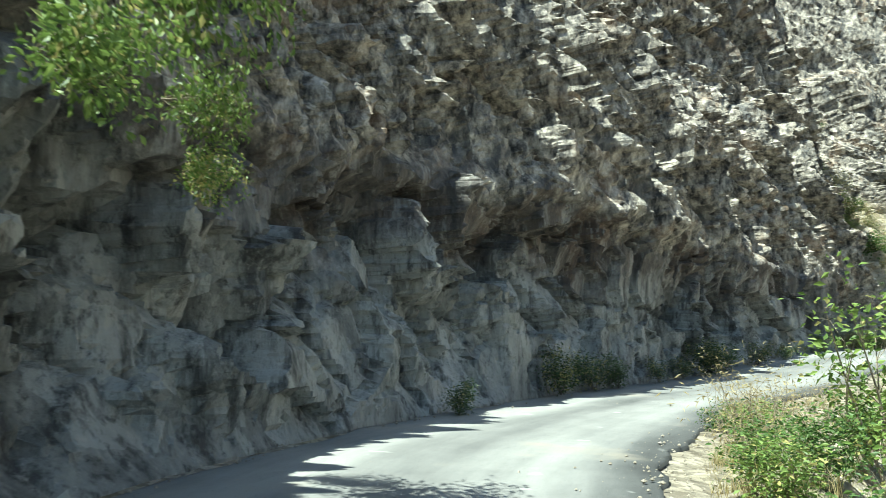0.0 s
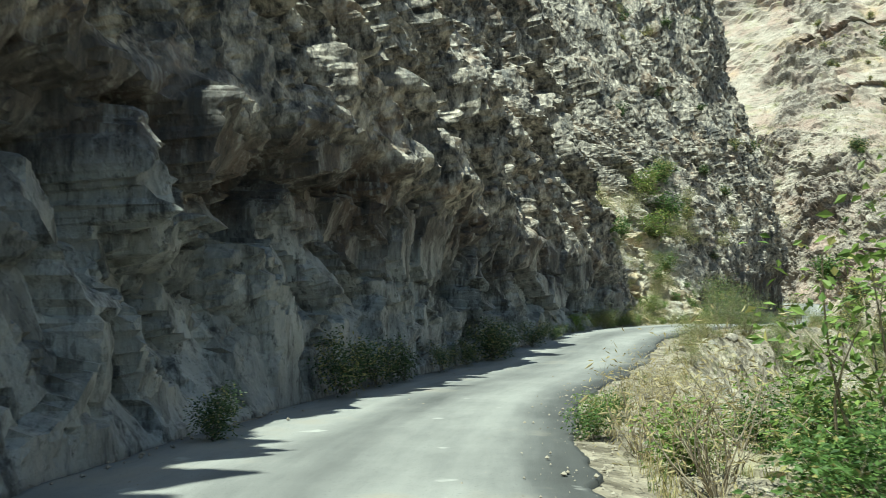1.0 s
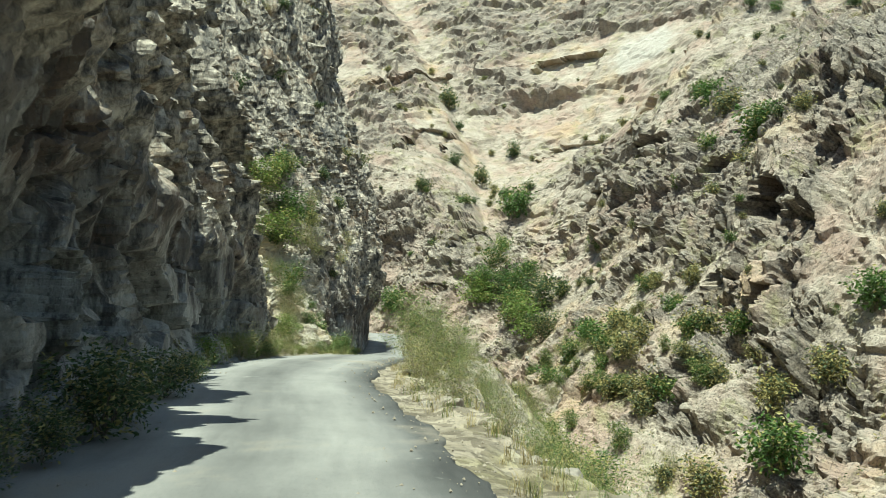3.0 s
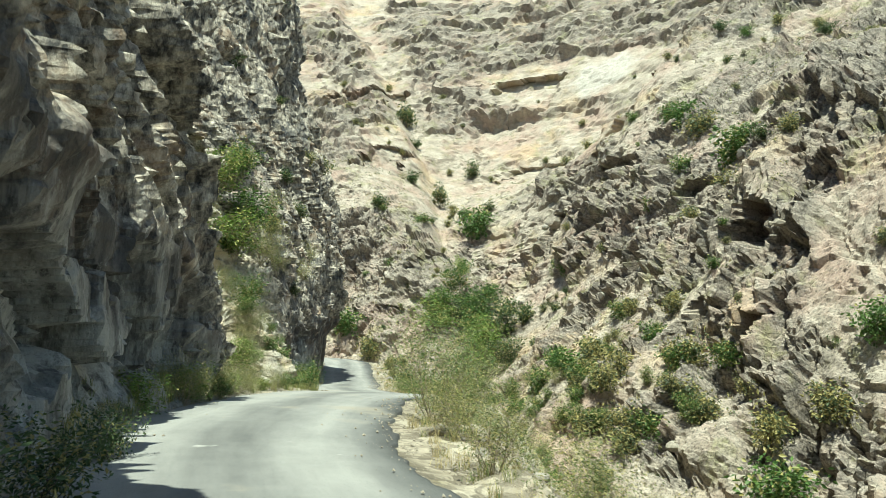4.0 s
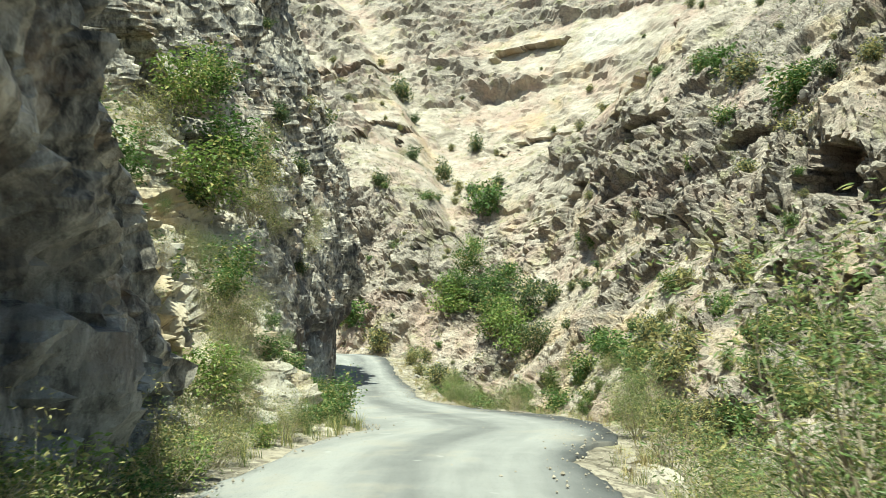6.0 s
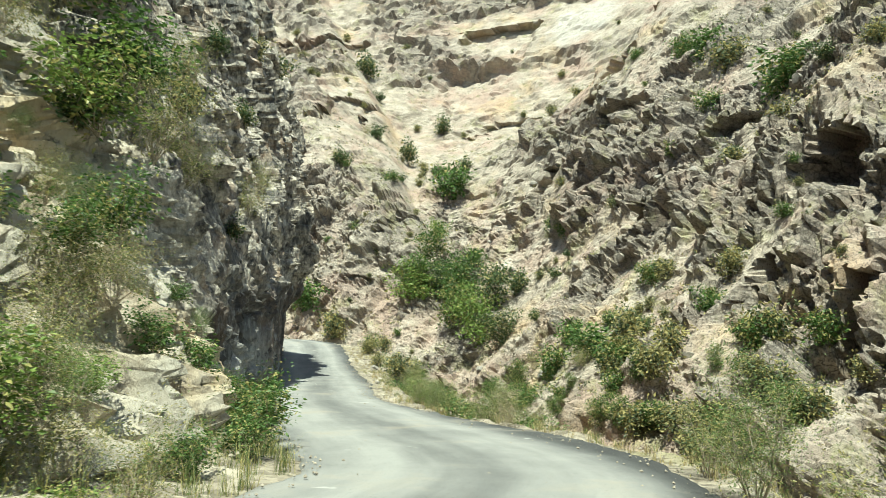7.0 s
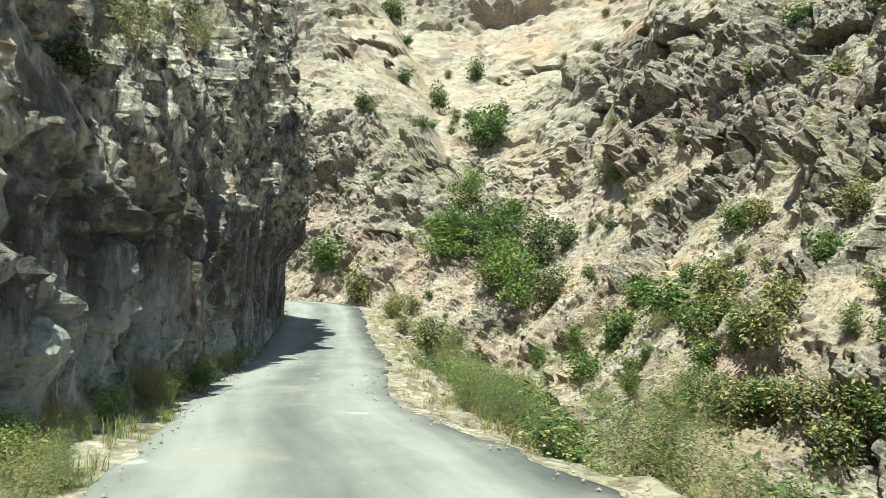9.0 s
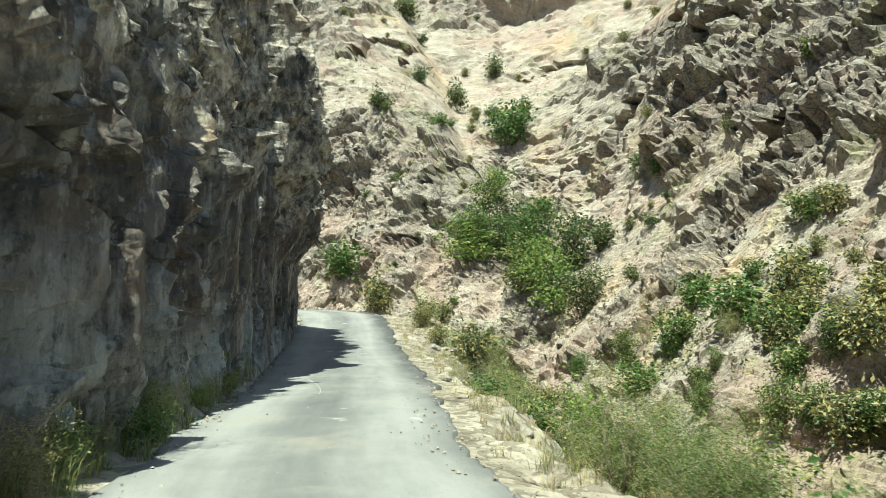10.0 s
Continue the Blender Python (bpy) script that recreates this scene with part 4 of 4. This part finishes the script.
RECESS = [(30.6, 48.8, 5.0, 1.9), (32.0, 49.6, 5.6, 2.0), (33.2, 50.6, 6.6, 1.9), (34.6, 51.2, 4.4, 1.5), (31.2, 50.2, 8.0, 1.9), (29.4, 48.6, 7.0, 1.8), (33.6, 52.2, 9.0, 1.7), (27.4, 44.2, 1.4, 0.9), (25.2, 42.6, 0.6, 1.0), (26.4, 43.4, 0.6, 0.9), (28.2, 45.2, 2.8, 0.8), (18.9, 37.2, -0.5, 1.0), (19.8, 37.9, -0.4, 0.9), (35.6, 53.0, 7.4, 1.5), (30.2, 47.4, 3.4, 1.4)]
spots = []
for x, y, z, size in RECESS:
    near = np.argmin(np.linalg.norm(CLIFF_PTS - np.array([x, y, z]), axis=2))
    p = CLIFF_PTS.reshape(-1, 3)[near]
    spots.append((p[0], p[1], p[2] - 0.1, size))
for _ in range(20):
    p = cliff_at(length_near(RNG.uniform(28.5, 34), RNG.uniform(41, 46)), RNG.uniform(4, 13))
    spots.append((p[0], p[1], p[2] - 0.1, RNG.uniform(1.1, 1.9)))
for _ in range(14):
    p = cliff_at(length_near(RNG.uniform(24, 31), RNG.uniform(38, 43)), RNG.uniform(0.1, 2.6))
    spots.append((p[0], p[1], p[2] - 0.1, RNG.uniform(0.5, 0.95)))
set_out([leafy[0], wispy[0], leafy[1], wispy[1]], spots, "plants on the rock wall", RNG)
spots = []
for _ in range(28):
    p = cliff_at(RNG.uniform(length_near(25.5, 39), length_near(36, 47)), RNG.uniform(0.2, 5.5))
    spots.append((p[0], p[1], p[2] - 0.1, RNG.uniform(0.45, 1.1)))
set_out([wispy[0], leafy[2], feathery[0], wispy[2], dry[0]], spots, "plants on the rock wall", RNG)
spots = []
for _ in range(20):
    p = SHOULDER_PTS[np.argmin(abs(SHOULDER_S - RNG.uniform(length_near(35, 45.5), length_near(45, 56)))), np.argmin(abs(SHOULDER_W - RNG.uniform(0.25, 1.2)))]
    spots.append((p[0], p[1], p[2] - 0.05, RNG.uniform(0.3, 0.75)))
set_out([leafy[0], wispy[1], feathery[1], wispy[0]], spots, "plants at the wall's foot", RNG)
spots = []
for s in np.arange(length_near(34, 45), length_near(50, 60), 0.9):
    p = cliff_at(s, 0.15)
    spots.append((p[0], p[1], p[2] - 0.1, RNG.uniform(0.35, 0.7)))
set_out([wispy[2], dry[1], leafy[0]], spots, "plants at the wall's foot", RNG)
spots = []
for _ in range(46):
    s = RNG.uniform(length_near(21, 36), length_near(60, 69))
    (_, _, _, _, _, start, _, _, _), _ = line_at(np.array([s]))
    p = cliff_at(s, float(start[0]) + RNG.uniform(0.5, 22))
    spots.append((p[0], p[1], p[2] - 0.1, RNG.uniform(0.5, 1.5)))
set_out([scrub[2], wispy[0], scrub[0]], spots, "shrubs on the rock wall", RNG)


# ---- plants of the far slope ----
def on_slope(x, y, z):
    near = np.argmin((SLOPE_PTS[..., 0] - x) ** 2 + (SLOPE_PTS[..., 1] - y) ** 2 + (SLOPE_PTS[..., 2] - z) ** 2)
    return SLOPE_PTS.reshape(-1, 3)[near]


FAR_SHRUBS = [
    (163.2, 125.7, 40.9, 4.5), (135.3, 107.4, 22.4, 7), (166.5, 148, 55.8, 6), (103.9, 49.4, 23.9, 5.3), (121.7, 81.1, 13.5, 2.7), (117.1, 76.6, 12, 2.5), (146.6, 121.9, 31.7, 4.8),
    (129.1, 113.8, 22, 3.2), (125.7, 121.7, 25.8, 3.3), (124.5, 64.6, 37, 3.5), (97.6, 44.6, 24.8, 1.9), (102.9, 47.1, 25.6, 3.5), (144.4, 128.7, 34.5, 3.3), (119.1, 112.6, 13.7, 2.6),
    (119.8, 108.2, 11, 2.5), (125.4, 93.7, 10.6, 2), (114.3, 82.5, 4.4, 3.5), (110, 113.7, 1.5, 5.2), (112.1, 76.3, 6.5, 1.7), (130.5, 72.5, 38.9, 2.1),
]
set_out(scrub[:2], [(*(on_slope(x, y, z) - (0, 0, 0.15)), 0.85 * h) for x, y, z, h in FAR_SHRUBS], "shrubs on the far slope", RNG)
MID_SHRUBS = [
    (118.1, 59.2, 32.5, 5), (114.6, 55.6, 30.5, 4.4), (110.2, 60.6, 19.3, 2.6), (98.6, 51.8, 15.8, 2.7), (112, 58.4, 24.3, 3.3), (95.6, 47.9, 18.4, 3.1), (86.2, 61.2, -2.1, 3.8),
    (85.4, 58.4, -0.9, 3.9), (94.7, 58.7, 4.9, 2.6), (93.1, 57.1, 5.2, 2.3), (83.5, 51.4, 2.1, 2.6), (77.9, 46, -0.3, 3.7), (76.9, 42.7, -0.2, 2.8), (75.2, 45.5, -3.2, 3.1),
]
LOW_SHRUBS = [
    (76.1, 47.5, -2.8, 1.7), (85.6, 50.2, 5.3, 2.7), (92.1, 61.9, 0.6, 2), (109.8, 109.3, -1.6, 4.3), (87.5, 45, 13.9, 1.1), (74.9, 40, -1.8, 1.8), (92.4, 65.3, -1.5, 3.1),
    (71, 37.9, -5.4, 4), (77, 45.6, -1.1, 3.3), (71.5, 34.2, -3.4, 3.4), (66.3, 36.2, -9.9, 5.1), (65.7, 41.3, -12.3, 3.8), (74.2, 30.5, 2.1, 4), (90, 39.8, 23.1, 2.6),
    (75.7, 53.1, -5.7, 2.3), (73.5, 48.9, -6.2, 3.3), (73.3, 47.3, -5.8, 2.9), (74.4, 50.8, -5.9, 2.6),
]
set_out([scrub[1], scrub[2]], [(*(on_slope(x, y, z) - (0, 0, 0.15)), 0.8 * h) for x, y, z, h in MID_SHRUBS + LOW_SHRUBS], "shrubs on the far slope", RNG)
TREES = [(123.4, 100.4, 9.7, 5.4), (118.3, 97.2, 4.5, 5.5), (115.8, 99.7, 2.7, 7), (116.7, 91.1, 2.9, 6.8), (113.1, 85.7, 1.5, 6.8), (108.9, 85.7, -2.7, 7.6), (113.5, 91.8, -0.2, 5.9), (106.8, 81.1, -2.2, 4.9), (128.4, 104.4, 15.1, 3.5), (117.6, 99.8, 4.5, 5.5), (121.3, 93.9, 7, 4.4)]
set_out(woods, [(*(on_slope(x, y, z) - (0, 0, 0.3)), h) for x, y, z, h in TREES], "trees in the gully", RNG)
spots = []
low, high = np.argmin(abs(v + 13)), np.argmin(abs(v + 4))
while len(spots) < 90:
    p = SLOPE_PTS[RNG.integers(np.argmin(abs(u - 96)), np.argmin(abs(u - 172))), RNG.integers(low, high)]
    spots.append((p[0], p[1], p[2] - 0.1, RNG.uniform(1.2, 2.6)))
set_out([scrub[1], wispy[1], scrub[2], woods[0]], spots, "shrubs in the bottom of the gorge", RNG)
spots = []
while len(spots) < 165:
    i, j = np.argmin(abs(u - RNG.uniform(80, 196))), np.argmin(abs(v - RNG.uniform(-6, 80)))
    if patch[i, j] < 0.75:
        p = SLOPE_PTS[i, j]
        spots.append((p[0], p[1], p[2] - 0.1, RNG.uniform(0.6, 1.5) * (1.0 if v[j] < 25 else 1.4)))
set_out([scrub[2], scrub[0], scrub[2], scrub[1], scrub[2], scrub[0], scrub[2], wispy[0]], spots, "shrubs on the far slope", RNG)

# ---- low scrub, too small to tell apart ----
count = 5200
rows = np.stack([np.searchsorted(u, RNG.uniform(80, 200, count)), np.searchsorted(v, RNG.uniform(-12, 75, count))], 1)
rows = rows[(fractal(u[rows[:, 0]] / 7, v[rows[:, 1]] / 7, 181, 3) > -0.1) & (patch[rows[:, 0], rows[:, 1]] < 0.8)]
tufts = SLOPE_PTS[rows[:, 0], rows[:, 1]]
each = 16
spread = RNG.normal(0, 1, (len(tufts) * each, 3)) * (0.28, 0.28, 0.16) + (0, 0, 0.18)
blades, tris = leaves(RNG, np.repeat(tufts, each, 0) + spread * np.repeat(RNG.uniform(0.5, 1.5, len(tufts)), each)[:, None], len(tufts) * each, 0.24, 0.06, 0.5, 0.2)
tagged(new("low_scrub", mesh_of("low_scrub", blades, tris, LEAF_GREY)), "low dry grey-green scrub dotted over the canyon slope", "scrub", kind="stuff")

# ---- stones ----
STONE = []
for tone in ((0.36, 0.32, 0.26), (0.40, 0.36, 0.29)):
    p = Paint("loose_stone", 0.9)
    whole = p.node("ShaderNodeObjectInfo").outputs["Random"]
    n = p.noise(6.0, 5, 0.65)
    p.colour(p.mix(p.mix(p.ramp(n, [(0.3, tuple(0.4 * c for c in tone)), (0.6, tone)]), (0.30, 0.22, 0.14), 0.2), (0.25, 0.25, 0.24), p.sum(whole, 0.5, "MULTIPLY")))
    p.bump(n, 0.05)
    STONE.append(p.mat)


def stone_mesh(seed, material):
    """A broken stone: a ball cut by random planes."""
    rng = np.random.default_rng(seed)
    bm = bmesh.new()
    bmesh.ops.create_icosphere(bm, subdivisions=2, radius=1.0)
    cuts = rng.normal(0, 1, (9, 3))
    cuts /= np.linalg.norm(cuts, axis=1)[:, None]
    depth = rng.uniform(0.45, 0.85, 9)
    for v in bm.verts:
        at = np.array(v.co)
        for c, d in zip(cuts, depth):
            over = at @ c - d
            if over > 0:
                at = at - over * c
        v.co = at * (1.15, 0.9, 0.7) + rng.normal(0, 0.015, 3)
    mesh = bpy.data.meshes.new("stone")
    bm.to_mesh(mesh)
    bm.free()
    mesh.materials.append(material)
    return mesh


STONES = [stone_mesh(200 + k, STONE[k % 2]) for k in range(6)]


def stones(spots, label, group):
    for k, (x, y, z, size) in enumerate(spots):
        ob = tagged(new("boulder" if size > 0.35 else "stone", STONES[k % 6]), label, "rock", group)
        ob.matrix_basis = pose(x, y, z, RNG.uniform(-20, 20), RNG.uniform(-20, 20), RNG.uniform(0, 360)) @ Matrix.Diagonal((size, size, size, 1))


spots = []
for s in np.arange(length_near(3, 14), length_near(68, 76), 0.75):
    p = bank_at(s + RNG.uniform(-0.3, 0.3), RNG.uniform(0.45, 2.6))
    spots.append((p[0], p[1], p[2] + 0.02, RNG.uniform(0.05, 0.22) * (1.7 if RNG.random() < 0.15 else 1)))
stones(spots, "pale broken stone lying on the road bank", "stones on the outer bank")
spots = []
for s in np.arange(length_near(20, 36), length_near(52, 62), 0.8):
    p = cliff_at(s, 0.05)
    spots.append((p[0], p[1], p[2] - 0.02, RNG.uniform(0.08, 0.3)))
stones(spots, "broken stone fallen at the foot of the rock wall", "stones at the wall's foot")
spots = []
for _ in range(60):
    p = SLOPE_PTS[np.argmin(abs(u - RNG.uniform(92, 180))), np.argmin(abs(v - RNG.uniform(-8, 25)))]
    size = RNG.uniform(0.4, 0.9)
    spots.append((p[0], p[1], p[2] - 0.35 * size, size))
stones(spots, "pale angular boulder resting on the canyon slope", "boulders on the far slope")

# ---- gravel along the asphalt's edge ----
count = 5200
ss = RNG.uniform(length_near(0, 3), length_near(62, 71), count)
right = RNG.random(count) < 0.7
(cx, cy, hw, cz, *_), left = line_at(ss)
off = np.where(right, hw + RNG.normal(0.15, 0.4, count), -(hw + np.abs(RNG.normal(0, 0.25, count)) - 0.3))
few = RNG.random(count) < 0.08
off = np.where(few, RNG.uniform(-0.8, 0.8, count) * hw, off)
at = np.stack([cx - left[:, 0] * off, cy - left[:, 1] * off, cz + np.where(np.abs(off) < hw, 0.045, -0.03)], -1)
size = (0.006 + 0.03 * RNG.random(count) ** 2.5)[:, None, None]
shape = np.array([(1, 0, 0), (0, 1, 0), (-1, 0, 0), (0, -1, 0), (0, 0, 0.8), (0, 0, -0.6)])[None] * size * RNG.uniform(0.6, 1.3, (count, 6, 3))
tri = np.array([(0, 1, 4), (1, 2, 4), (2, 3, 4), (3, 0, 4), (1, 0, 5), (2, 1, 5), (3, 2, 5), (0, 3, 5)])
mesh = mesh_of("gravel", (at[:, None] + shape).reshape(-1, 3), (np.arange(count)[:, None, None] * 6 + tri[None]).reshape(-1, 3), STONE[1])
tagged(new("gravel", mesh), "loose pale gravel scattered along the road edges", "gravel", kind="stuff")


# ---- grass ----
def grass(name, label, places, tall, blades, material, lean=0.5):
    """Tufts of thin bent blades at rows of places."""
    n = len(places) * blades
    foot = np.repeat(places, blades, 0) + RNG.normal(0, 0.05, (n, 3)) * (1, 1, 0)
    h = np.repeat(RNG.uniform(0.5, 1.2, len(places)), blades)[:, None] * tall * RNG.uniform(0.5, 1.1, (n, 1))
    turn = RNG.uniform(0, 2 * math.pi, (n, 1))
    out = np.concatenate([np.cos(turn), np.sin(turn), 0 * turn], 1)
    side = np.concatenate([-np.sin(turn), np.cos(turn), 0 * turn], 1) * RNG.uniform(0.002, 0.0045, (n, 1))
    bend = lean * RNG.uniform(0.2, 1.0, (n, 1)) * h
    up = np.array([0, 0, 1.0])
    v = np.stack([foot - side, foot + side, foot + 0.55 * h * up + 0.3 * bend * out + side * 0.8, foot + 0.55 * h * up + 0.3 * bend * out - side * 0.8, foot + 0.9 * h * up + bend * out], 1)
    k = np.arange(n)[:, None] * 5
    tris = np.concatenate([k + np.array([0, 1, 2]), k + np.array([0, 2, 3]), k + np.array([3, 2, 4])])
    return tagged(new(name, mesh_of(name, v.reshape(-1, 3), tris, material)), label, "grass", kind="stuff")


rows = []
for _ in range(560):
    s = RNG.uniform(length_near(1, 5), length_near(72, 80))
    rows.append(bank_at(s, abs(RNG.normal(0, 1.4)) + 0.35))
grass("dry_grass", "dry straw-coloured grass tufts on the stony bank", np.array(rows), 0.32, 22, DRY, 1.0)
rows = []
for _ in range(420):
    s = RNG.uniform(length_near(1, 5), length_near(60, 69))
    rows.append(bank_at(s, abs(RNG.normal(0, 1.6)) + 0.5))
grass("green_grass", "green weeds and grass on the outer bank", np.array(rows), 0.28, 24, LEAF_FINE, 1.0)
rows = []
for _ in range(380):
    s = RNG.uniform(length_near(15, 31), length_near(52, 62))
    rows.append(cliff_at(s, abs(RNG.normal(0, 0.25))))
rows += [SHOULDER_PTS[RNG.integers(len(SHOULDER_S) // 4, len(SHOULDER_S) * 5 // 6), RNG.integers(4, 14)] for _ in range(420)]
grass("wall_grass", "yellow-green grass tufts along the foot of the rock wall", np.array(rows), 0.40, 26, LEAF_FINE, 1.0)


rows = [SHOULDER_PTS[np.argmin(abs(SHOULDER_S - RNG.uniform(length_near(36, 46.5), length_near(46, 57)))), RNG.integers(3, 13)] for _ in range(110)]
grass("lime_grass", "bright yellow-green grass between the asphalt and the rock wall", np.array(rows), 0.3, 26, LEAF_LIME, 1.3)


# ---- a pale scratch in the asphalt ----
s = np.linspace(length_near(48.6, 59.0), length_near(51.6, 61.8), 14)
(cx, cy, hw, cz, *_), left = line_at(s)
off = -0.35 - 0.5 * np.linspace(0, 1, 14) ** 2
wide = 0.025 * np.sin(np.linspace(0.15, 3.0, 14)) + 0.006
rows = np.stack([np.stack([cx - left[:, 0] * (off + d * wide), cy - left[:, 1] * (off + d * wide), cz + 0.072 - 0.02 * abs(d)], -1) for d in (-1, 0, 1)], 1)
p = Paint("scratched_asphalt", 0.85)
p.colour(p.ramp(p.noise(14.0, 4, 0.7), [(0.35, (0.20, 0.20, 0.19)), (0.6, (0.46, 0.45, 0.42))]))
scratch = sheet("scratch", rows, p.mat, flat=False, flip=True)
scratch.parent = road
